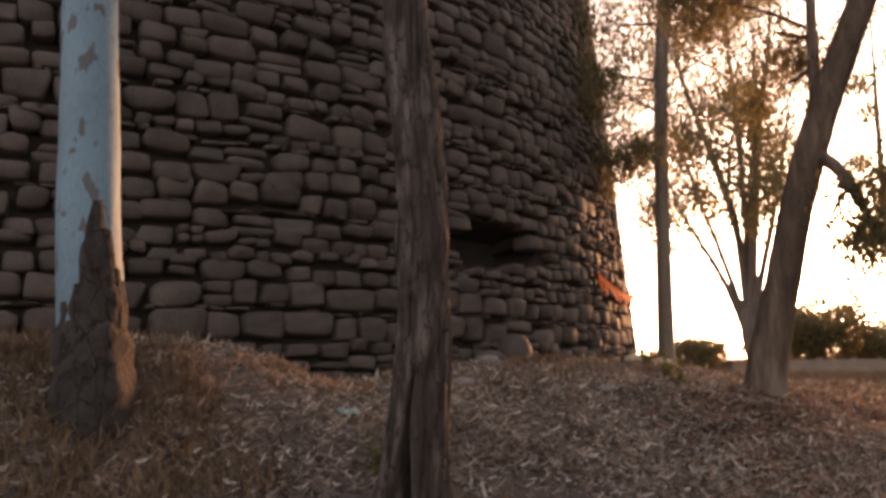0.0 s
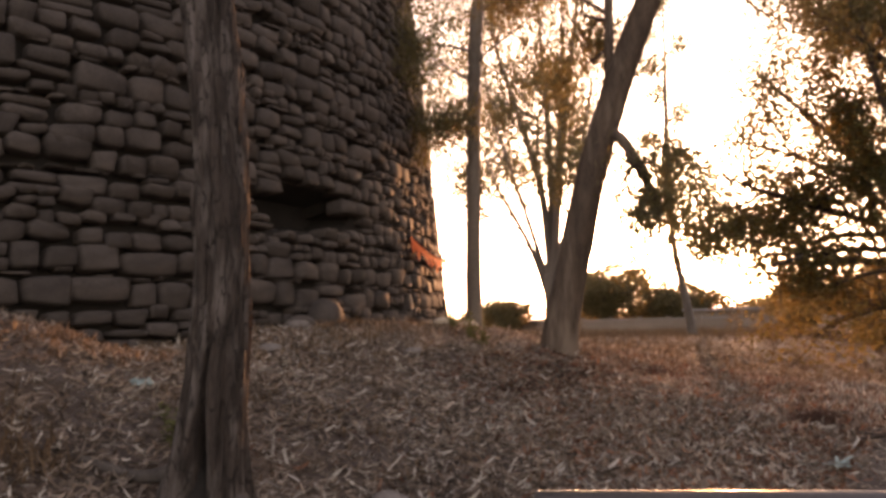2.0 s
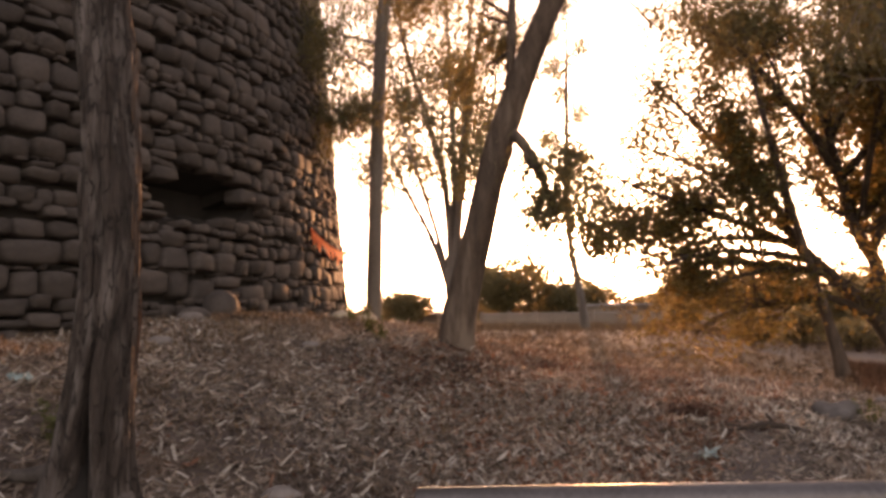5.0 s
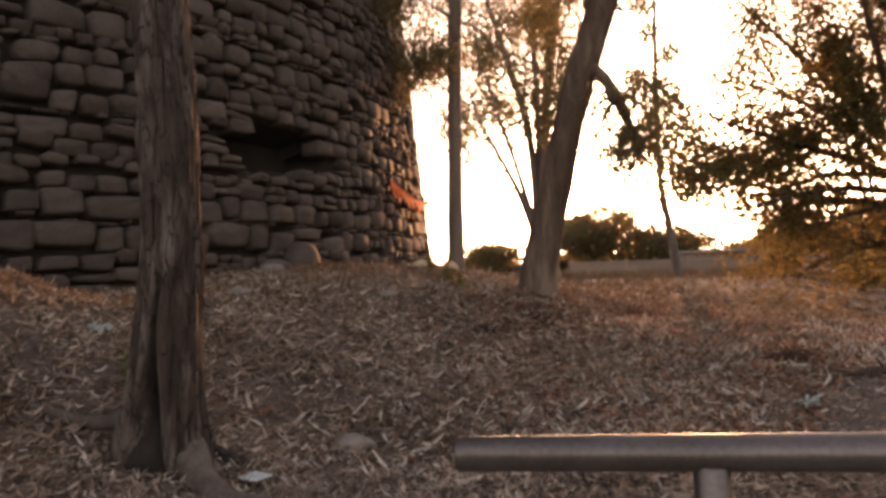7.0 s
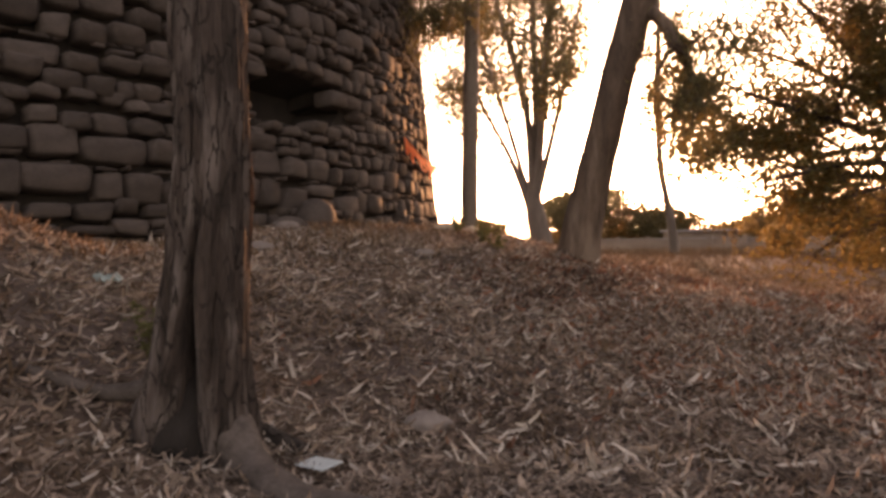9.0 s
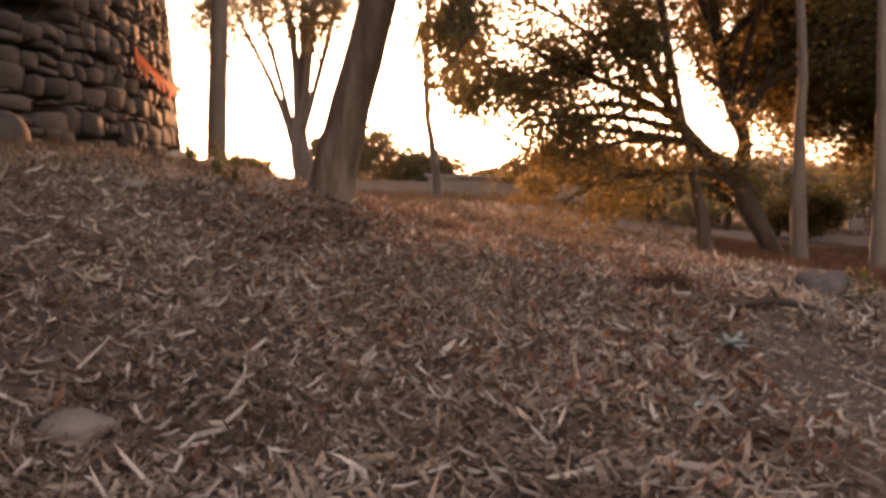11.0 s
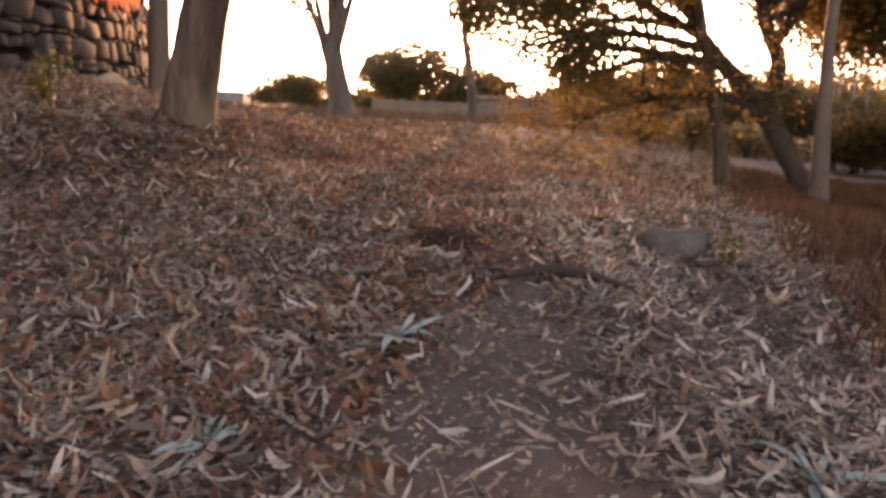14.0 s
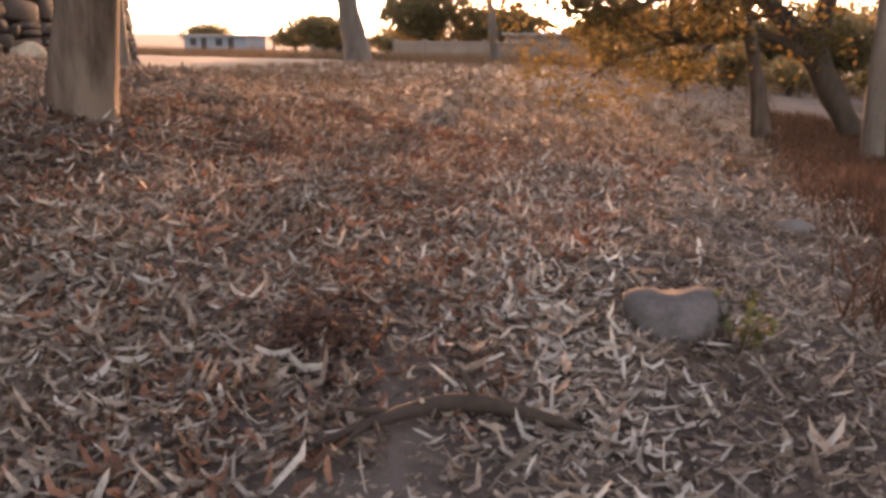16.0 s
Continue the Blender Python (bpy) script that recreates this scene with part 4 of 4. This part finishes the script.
tree("shade_tree", "large dark-leaved tree behind the grove", "tree", [(20, 46, -1.6, 0.5), (20, 46, 1, 0.42), (19, 46, 4, 0.36), (18.5, 46, 7, 0.25)],
     [[(19.6, 46, 2.2, 0.3), (17.8, 46, 4.5, 0.24), (15.6, 45.5, 6.6, 0.16), (13.5, 45, 8.4, 0.07)],
      [(19, 46, 4, 0.28), (21, 46, 7, 0.2), (23, 46, 10, 0.1)], [(18.6, 46, 6, 0.22), (17, 46, 9.5, 0.16), (16, 46, 13, 0.07)],
      [(19.8, 46, 2.5, 0.25), (22.5, 45, 4.6, 0.2), (26, 44, 6.4, 0.1)], [(18.8, 46, 5, 0.22), (16.5, 44, 6.0, 0.15), (15, 42, 7.5, 0.06)],
      [(19.6, 46, 2.6, 0.22), (17, 44, 4.6, 0.16), (14.8, 42.5, 5.4, 0.1), (13.0, 41, 5.6, 0.05)], [(19.8, 46, 2.8, 0.2), (21.4, 43, 4.8, 0.15), (23.4, 41, 5.6, 0.07)],
      [(19.4, 46, 3.2, 0.2), (18.6, 43, 5.0, 0.15), (18.2, 40, 5.8, 0.07)], [(19.2, 46, 3.6, 0.2), (16.6, 45.5, 5.6, 0.14), (14.2, 45, 6.6, 0.06)], [(19.6, 46, 3, 0.18), (20.5, 43, 6.0, 0.13), (21, 40.5, 7, 0.06)]],
     M_BARK_DARK, M_LEAF_DARK, 23, 115000, (0.27, 0.145), 0.1, 0.55, depth=3, sides=12, wobble=0.2, up=0.12, bend=0.5)


def house(name, label, x0, x1, y, z1, wall, roof, doors=(), windows=()):
    z0 = min(gz(x0, y), gz(x1, y)) - 0.3
    top = thing(name, label, "building", ((x0 + x1) / 2, y, z0))
    c, hw = (x0 + x1) / 2, (x1 - x0) / 2
    part("wall", bm_mesh("wall", box(-hw, hw, 0, 5, 0, z1 - z0), wall, False), top)
    part("roof", bm_mesh("roof", box(-hw - 0.3, hw + 0.3, -0.5, 5.4, z1 - z0 + 0.003, z1 - z0 + 0.25, 0.03), roof, False), top)
    for d in doors:
        part("door", bm_mesh("door", box(d - 0.5, d + 0.5, -0.05, -0.004, 0.3, 2.4), M_DARKHOLE, False), top)
    for d in windows:
        w_ = part("window", bm_mesh("window", box(d - 0.6, d + 0.6, -0.05, -0.004, 1.2, 2.3), M_DARKHOLE, False), top)
        part("frame", bm_mesh("frame", box(d - 0.7, d + 0.7, -0.07, -0.052, 1.1, 1.19), wall, False), w_)
    return top


house("shed", "long low blue-grey building with a pale sheet roof", -72, -60.5, 112, 1.3, M_BLUE, M_ROOF, (-2, 3), (-4, 0.8))
house("shed", "low building with a pale flat roof", -52, -44, 116, 0.9, M_WALLPAINT, M_ROOF, (1,), (-1.5,))
house("house", "low tan house with a pale roof edge", -14, -6, 92, 1.9, M_WALLPAINT, M_ROOF, (-2,), (0.5, 2.5))
house("house", "pale low house half hidden by trees", 3, 13, 98, 2.3, M_WALLPAINT, M_ROOF, (0,), (-3, 3))
house("house", "pale two-storey house beyond the grove", 24, 28, 96, 3.8, M_WALLPAINT, M_ROOF, (0,), (-1.8, 1.8))
for k, (x, y, r, h) in enumerate([(16.5, 52, 2.6, 3.2), (30, 38, 4.0, 8.5), (24.5, 48, 4.5, 10), (31, 36, 4.0, 9)]):
    far_tree(x, y, r, h, 130 + k, 7000, "dark dense shrubby tree behind the grove", size=0.24, leaf=M_LEAF_DARK)
for k, (x, y, r, h) in enumerate([(-40, 118, 3, 4.2), (-36, 122, 3.4, 4.8), (-21, 116, 3.2, 4.6), (-12, 120, 3.6, 5.2), (-6, 124, 3.2, 4.6), (-30, 128, 4, 5.0), (4, 126, 4, 5.5), (12, 112, 4, 6)]):
    far_tree(x, y, r, h, 160 + k, 3500, "low hazy tree on the skyline")
for k, (x, y, r, h) in enumerate([(15, 68, 3.6, 6), (19.5, 75, 4.5, 7.5), (25, 64, 4.2, 7.5), (13, 84, 4.6, 6.5), (30, 86, 6, 10), (9, 94, 4.6, 6), (-2, 88, 4.2, 7), (3, 86, 4.5, 8), (7.5, 84, 4.5, 8.5), (12, 90, 5, 9), (5, 100, 6, 9), (22.5, 92, 5, 8.5), (36, 78, 5.5, 9.5), (18, 100, 6, 9)]):
    far_tree(x, y, r, h, 190 + k, 7000, "hazy olive tree beyond the shade tree", size=0.3)
yard = thing("yard_wall", "tall dark grey concrete wall behind the grove", "wall", (17.4, 41, gz(20, 41)))
part("panel", bm_mesh("panel", box(0, 11, 0, 0.25, -0.8, 5.4), M_DARKWALL, False), yard)
part("coping", bm_mesh("coping", box(-0.05, 11.05, -0.06, 0.31, 5.403, 5.52, 0.015), M_DARKWALL, False), yard)
house("tent", "low pale blue sheeted shelter in the distance", 25, 30, 70, 1.1, M_BLUE, M_ROOF)

cw = thing("compound_wall", "weathered tan boundary wall with square piers", "wall", (-22, 82, gz(-8, 82)))
part("panel", bm_mesh("panel", box(0, 30, -0.12, 0.12, -0.4, 1.9), M_WALLPAINT, False), cw)
part("coping", bm_mesh("coping", box(-0.1, 30.1, -0.2, 0.2, 1.903, 2.0, 0.02), M_ROOF, False), cw)
for k in range(11):
    part("pier", bm_mesh("pier", box(3 * k - 0.2, 3 * k + 0.2, -0.24, 0.24, -0.4, 2.15, 0.02), M_WALLPAINT, False), cw)
frame_ = thing("scaffold", "pale steel lattice frame standing beyond the trees", "scaffold", (17.5, 72, gz(17.5, 72)))
for i in range(4):
    for j in range(2):
        v, f = tube([(i * 0.9, j, -0.2), (i * 0.9, j, 6.2)], [0.07, 0.07], 8)
        part("upright", mesh_from("upright", v, f, M_ROOF, True), frame_)
for z in (1.6, 3.2, 4.8):
    v, f = tube([(-0.3, 0, z), (3.0, 0, z)], [0.05, 0.05], 8)
    part("ledger", mesh_from("ledger", v, f, M_ROOF, True), frame_)
pole = thing("utility_pole", "thin dark utility pole on the skyline", "pole", (-50.4, 104, gz(-50.4, 104)))
v, f = tube([(0, 0, -0.2), (0, 0, 4.0), (0, 0, 8.1)], [0.13, 0.11, 0.09], 10)
part("post", mesh_from("post", v, f, M_BARK_BROWN, True), pole)
part("crossarm", bm_mesh("crossarm", box(-0.7, 0.7, -0.06, 0.06, 7.27, 7.42), M_BARK_BROWN, False), pole)


# ---- leaf litter and dry grass ----
def lying_leaves(n, seed, region, size, ratio, keep, material, name, label, curl=0.6):
    """Curved, pointed dry leaves lying on the ground, each with its own bend and tilt."""
    rng = np.random.default_rng(seed)
    x, y = rng.uniform(region[0], region[1], n), rng.uniform(region[2], region[3], n)
    ok = rng.uniform(0, 1, n) < keep(x, y)
    x, y = x[ok], y[ok]
    n = len(x)
    L = size * np.clip(np.exp(rng.normal(0, 0.32, n)), 0.4, 1.7)
    W = L * ratio * rng.uniform(0.7, 1.4, n)
    a = rng.uniform(0, 2 * math.pi, n)
    bend = rng.normal(0, 1.4, n)
    lift = np.abs(rng.normal(0, curl, n))
    roll, pitch = rng.normal(0, 0.8, n), rng.normal(0, 0.3, n)
    z0 = ground_z(x, y) + rng.uniform(0.006, 0.06, n)
    verts = np.empty((n, 8, 3))
    k = 0
    for s, w in ((-0.5, 0), (-0.34, 0.8), (0.06, 1.0), (0.38, 0.72), (0.5, 0)):
        ang = a + bend * s
        px, py = x + L * s * np.cos(a + bend * s * 0.5), y + L * s * np.sin(a + bend * s * 0.5)
        pz = z0 + L * s * pitch + L * lift * s * s * 1.6
        for side in ((0,) if w == 0 else (-1, 1)):
            ox = side * w * W / 2
            verts[:, k, 0] = px - np.sin(ang) * ox * np.cos(roll)
            verts[:, k, 1] = py + np.cos(ang) * ox * np.cos(roll)
            verts[:, k, 2] = pz + ox * np.sin(roll) + abs(side) * w * W * 0.12
            k += 1
    b = np.arange(n)[:, None] * 8
    quads = np.concatenate([b + np.array([1, 3, 4, 2]), b + np.array([3, 5, 6, 4])]).tolist()
    tris = np.concatenate([b + np.array([0, 1, 2]), b + np.array([5, 7, 6])]).tolist()
    me = bpy.data.meshes.new(name)
    me.from_pydata(verts.reshape(-1, 3).tolist(), [], quads + tris)
    me.materials.append(material)
    me.update()
    return tagged(new(name, me), label, "leaf litter", kind="stuff")


def bare(x, y):
    """Worn soil along the path: 1 where it is barest."""
    c = 9.15 - 0.28 * np.clip(y - 13.5, 0, 9) + 0.1 * np.sin(2.1 * y)
    w = np.clip(0.82 - 0.21 * (y - 13.0), 0.17, 0.82)
    return np.exp(-((x - c) / w) ** 4) * np.clip((17.6 - y) / 1.5, 0, 1) * np.clip((y - 9) / 2, 0, 1)


def windrow(x, y):
    """Bleached leaves swept to the edge of the path: 1 at the middle of the drift."""
    c = np.interp(y, (12, 15.2, 15.9, 16.6, 17.7, 20.6, 26), (10.9, 10.1, 9.55, 8.95, 8.55, 8.0, 7.2))
    return np.exp(-((x - c) / 0.55) ** 2)


def drift(x, y):
    return 0.55 + 0.45 * np.sin(0.9 * x + 1.3 * np.sin(0.7 * y)) * np.sin(1.1 * y + 0.8 * np.sin(x))


def edge(x, y):
    """Litter thins out behind the handrail and beyond the path."""
    return np.clip((14.5 - x + 0.6 * np.sin(y * 1.7)) / 3.0, 0.05, 1) * np.clip((y - 5 + 0.7 * np.sin(x * 1.9)) / 3.0, 0.1, 1)


def outside_tower(x, y):
    return (np.hypot(x - TC[0], y - TC[1]) > TR + 0.05).astype(float)


lying_leaves(120000, 1, (0.5, 15.0, 4.5, 23.0), 0.115, 0.16, lambda x, y: edge(x, y) * (1 - 0.85 * bare(x, y)) * (0.45 + 0.55 * drift(x, y)), M_LITTER, "leaf_litter", "brown curled eucalyptus leaves covering the ground")
lying_leaves(44000, 2, (2.0, 12.5, 9.0, 24.0), 0.12, 0.16, lambda x, y: (1 - 0.75 * bare(x, y)) * (0.11 + 0.89 * windrow(x, y)), M_LITTER_PALE, "pale_leaf_litter", "bleached grey eucalyptus leaves along the path")
lying_leaves(30000, 3, (-3.0, 8.0, 7.0, 24.0), 0.125, 0.15, lambda x, y: 0.75 * outside_tower(x, y), M_LITTER, "bank_leaf_litter", "dry leaves scattered over the bank below the tower")
lying_leaves(60000, 9, (4.5, 11.5, 11.0, 19.0), 0.035, 0.4, lambda x, y: 0.9 - 0.35 * bare(x, y), M_LITTER, "leaf_crumbs", "crumbled bits of brown leaf between the larger leaves", 0.2)
lying_leaves(16000, 4, (-8.0, 14.0, 22.0, 44.0), 0.22, 0.2, lambda x, y: 0.8 * outside_tower(x, y) * np.clip((46 - y) / 20, 0.15, 1), M_LITTER, "far_leaf_litter", "dry leaves thinning out towards the shrubs")
lying_leaves(7000, 6, (-1.0, 8.0, 7.0, 17.0), 0.125, 0.15, lambda x, y: 0.8 * outside_tower(x, y), M_LITTER_PALE, "bank_pale_litter", "bleached curled leaves on the bank")
# red leaves thicken sunward, so their colour carries the warm glow there
lying_leaves(26000, 7, (3.0, 8.8, 12.0, 26.0), 0.105, 0.22, lambda x, y: (0.25 + 0.75 * drift(x + 1, y * 1.3)) * (1 - bare(x, y)) * np.clip((y - 13) / 2.5 + (x - 6) / 4, 0.1, 1), M_LITTER_RED, "red_leaf_litter", "red-brown dry leaves over the rise, denser sunward to tint it warm")
lying_leaves(5000, 8, (-6.0, 22.0, -6.0, 10.0), 0.14, 0.14, lambda x, y: outside_tower(x, y), M_LITTER, "sparse_leaf_litter", "sparse dry leaves on the open ground")
lying_leaves(1500, 5, (3.0, 12.0, 11.5, 20.0), 0.22, 0.075, lambda x, y: 0.3 + 0.5 * drift(x, y), M_LITTER_PALE, "bark_strip_litter", "long pale strips of shed bark on the litter", 0.2)


def dry_grass(n, seed, region, height, keep, blades, name, label, material=M_GRASS):
    rng = np.random.default_rng(seed)
    x, y = rng.uniform(region[0], region[1], n), rng.uniform(region[2], region[3], n)
    ok = rng.uniform(0, 1, n) < keep(x, y)
    x, y = np.repeat(x[ok], blades), np.repeat(y[ok], blades)
    n = len(x)
    x, y = x + rng.normal(0, 0.07, n), y + rng.normal(0, 0.07, n)
    h = height * rng.uniform(0.4, 1.25, n)
    a, lean = rng.uniform(0, 6.283, n), rng.uniform(0.15, 0.95, n)
    z = ground_z(x, y) - 0.01
    w = 0.006 + 0.004 * rng.uniform(0, 1, n)
    t = rng.uniform(0, 6.283, n)
    v = np.empty((n, 5, 3))
    for k, (s, side) in enumerate(((0, -1), (0, 1), (0.55, 1), (0.55, -1), (1, 0))):
        v[:, k, 0] = x + np.cos(a) * lean * h * s * s + np.cos(t) * side * w
        v[:, k, 1] = y + np.sin(a) * lean * h * s * s + np.sin(t) * side * w
        v[:, k, 2] = z + h * s * (1 - 0.35 * lean * s)
    b = np.arange(n)[:, None] * 5
    me = bpy.data.meshes.new(name)
    me.from_pydata(v.reshape(-1, 3).tolist(), [], (b + np.array([0, 1, 2, 3])).tolist() + (b + np.array([3, 2, 4])).tolist())
    me.materials.append(material)
    me.update()
    return tagged(new(name, me), label, "grass", kind="stuff")


dry_grass(2400, 1, (-1.0, 8.5, 12.0, 26.0), 0.15, lambda x, y: 0.8 * outside_tower(x, y) * np.clip((8.6 - x) / 2, 0, 1) * drift(x, y), 7, "dry_grass", "short dry brown grass on the bank")
dry_grass(11000, 2, (10.4, 24.0, 15.0, 44.0), 0.4, lambda x, y: np.clip((x - 10.2) / 1.2, 0, 1), 9, "tall_dry_grass", "red-brown dry grass beyond the path", M_GRASS_RED)
dry_grass(3600, 3, (-12.0, 11.0, 26.0, 60.0), 0.3, lambda x, y: 0.8 * outside_tower(x, y), 7, "far_dry_grass", "dry brown grass towards the boundary")
dry_grass(6500, 7, (-66.0, 10.0, 63.0, 80.0), 0.95, lambda x, y: 0.5 + 0.5 * drift(x * 0.3, y * 0.3), 9, "dusty_scrub", "dusty brown scrub along the boundary")
dry_grass(9000, 6, (-75.0, 34.0, 58.0, 118.0), 0.55, lambda x, y: outside_tower(x, y), 6, "meadow_grass", "dull dry grass in the far field")
dry_grass(420, 4, (-1.6, 1.8, 8.0, 20.0), 0.2, lambda x, y: outside_tower(x, y), 9, "foot_grass", "dry tufts along the tower's foot")
dry_grass(260, 5, (1.2, 3.4, 8.4, 10.4), 0.26, lambda x, y: outside_tower(x, y), 9, "butt_grass", "dry tufts round the pale tree's butt")


# ---- tower stones (last) ----
NU, NV = 5, 5
tu, tv = np.meshgrid((-1, -0.8, 0.05, 0.8, 1), (-1, -0.76, 0.0, 0.76, 1))
tu, tv = tu.ravel(), tv.ravel()
tw = 1 - 0.4 * np.maximum(np.abs(tu), np.abs(tv)) ** 10
ring = [i for i in range(NU)] + [NU * j + NU - 1 for j in range(1, NV)] + [NU * (NV - 1) + i for i in range(NU - 2, -1, -1)] + [NU * j for j in range(NV - 2, 0, -1)]
s_faces = [(NU * j + i, NU * j + NU + i, NU * j + NU + i + 1, NU * j + i + 1) for j in range(NV - 1) for i in range(NU - 1)]
nf = NU * NV
for k in range(len(ring)):
    m_ = (k + 1) % len(ring)
    s_faces.append((ring[k], ring[m_], nf + m_, nf + k))


def stone_shape(rng):
    """Corner points of a block one metre wide and high and 0.4 m deep: x along the course, y outwards, z up."""
    c = rng.uniform(-0.13, 0.13, (4, 2))
    u, v = tu * (1 - rng.uniform(0.02, 0.24) * np.abs(tv) ** 5), tv * (1 - rng.uniform(0.04, 0.3) * np.abs(tu) ** 5)
    b = [(1 - u) * (1 - v) / 4, (1 + u) * (1 - v) / 4, (1 + u) * (1 + v) / 4, (1 - u) * (1 + v) / 4]
    x = u * 0.5 + sum(b[k] * c[k, 0] for k in range(4))
    z = v * 0.5 + sum(b[k] * c[k, 1] for k in range(4))
    y = tw * 0.1 + rng.normal(0, 0.009, nf) + (tu * rng.normal(0, 0.028) + tv * rng.normal(0, 0.022))
    front = np.stack([x, y, z], 1)
    back = front[ring].copy()
    back[:, 1] = -0.3
    return np.concatenate([front, back])


srng = np.random.default_rng(77)
SHAPES = [stone_shape(srng) for _ in range(40)]
stone_meshes = [mesh_from("stone", sh, s_faces, M_STONE, True) for sh in SHAPES[:24]]
near_stones, all_v, all_f, base_i = 0, [], [], 0
A0, A1 = radians(-40), radians(52)
z = 0.7
blocks = []
while z < 15.5:
    h = srng.choice([0.19, 0.26, 0.31, 0.35, 0.39, 0.44], p=[0.1, 0.17, 0.23, 0.22, 0.16, 0.12]) * srng.uniform(0.9, 1.1)
    a = A0 - srng.uniform(0, 0.02)
    ph = srng.uniform(0, 6.28)
    while a < A1:
        r = TR - BATTER * z
        w = h * srng.uniform(0.9, 2.15) + 0.05
        wave = 0.05 * math.sin(a * 31 + ph) + 0.035 * math.sin(a * 83 + ph * 2) + 0.03 * math.sin(a * 173 + ph)
        am = a + w / r / 2
        q = srng.uniform()
        if q < 0.09 and h > 0.25:
            k = srng.uniform(0.35, 0.65)
            blocks.append((am, z + wave + h * k / 2, w, h * k))
            blocks.append((am, z + wave + h * (k + 1) / 2, w * srng.uniform(0.8, 1), h * (1 - k)))
        elif q < 0.12 and h > 0.25:
            for zz in (0.25, 0.75):
                for s in (-0.25, 0.25):
                    blocks.append((am + s * w / r, z + wave + h * zz, w * 0.5, h * 0.5))
        else:
            blocks.append((am, z + wave + h / 2 + srng.normal(0, 0.012), w, h * srng.uniform(0.9, 1.04)))
        a += w / r
    z += h
    if srng.uniform() < 0.3:
        t_ = srng.uniform(0.05, 0.085)
        a = A0
        while a < A1:
            w = srng.uniform(0.12, 0.4)
            if srng.uniform() < 0.75:
                blocks.append((a + w / 50, z + t_ / 2 + 0.05 * math.sin(a * 31 + ph) + 0.035 * math.sin(a * 83 + ph * 2), w, t_ * srng.uniform(0.7, 1.2)))
            a += w / (TR - BATTER * z)
        z += t_
for am, zm, w, h in blocks:
    if hollow(am, zm) < 1:
        continue
    out = srng.normal(0, 0.013) - 0.02 + (0.07 if radians(3) < am < radians(10) and zm < 3.6 else 0)
    sx, sz, sy = w - min(0.035, 0.1 * w), h - min(0.032, 0.12 * h), 0.8 + 0.7 * min(h, 0.4)
    spin = srng.normal(0, 0.035)
    p = tower_at(am, zm, out - 0.12)
    cz, sn = math.cos(am), math.sin(am)
    m = Matrix(((sn, cz, 0, p.x), (-cz, sn, 0, p.y), (0, 0, 1, p.z), (0, 0, 0, 1)))
    m = m @ Matrix.Rotation(math.atan(BATTER), 4, "X") @ Matrix.Rotation(spin, 4, "Y") @ Matrix.Diagonal((sx, sy, sz, 1))
    if near_stones < 300 and radians(-9) < am < radians(9) and zm < 4.4 and w > 0.38:
        ob = new("stone", stone_meshes[int(srng.integers(24))])
        ob.parent = tower
        ob.matrix_basis = Matrix.Translation((p.x - TC[0], p.y - TC[1], p.z)) @ Matrix(((sn, cz, 0, 0), (-cz, sn, 0, 0), (0, 0, 1, 0), (0, 0, 0, 1))) @ Matrix.Rotation(math.atan(BATTER), 4, "X") @ Matrix.Rotation(spin, 4, "Y") @ Matrix.Diagonal((sx, sy, sz, 1))
        near_stones += 1
        continue
    sh = SHAPES[int(srng.integers(40))]
    M3 = np.array(m.to_3x3())
    all_v.append(sh @ M3.T + np.array([p.x - TC[0], p.y - TC[1], p.z]))
    all_f.append(np.array(s_faces) + base_i)
    base_i += len(sh)
rest = part("masonry", mesh_from("masonry", np.concatenate(all_v), np.concatenate(all_f), M_STONE_I, True), tower, "rough coursed basalt blocks")
rest["kind"] = "stuff"
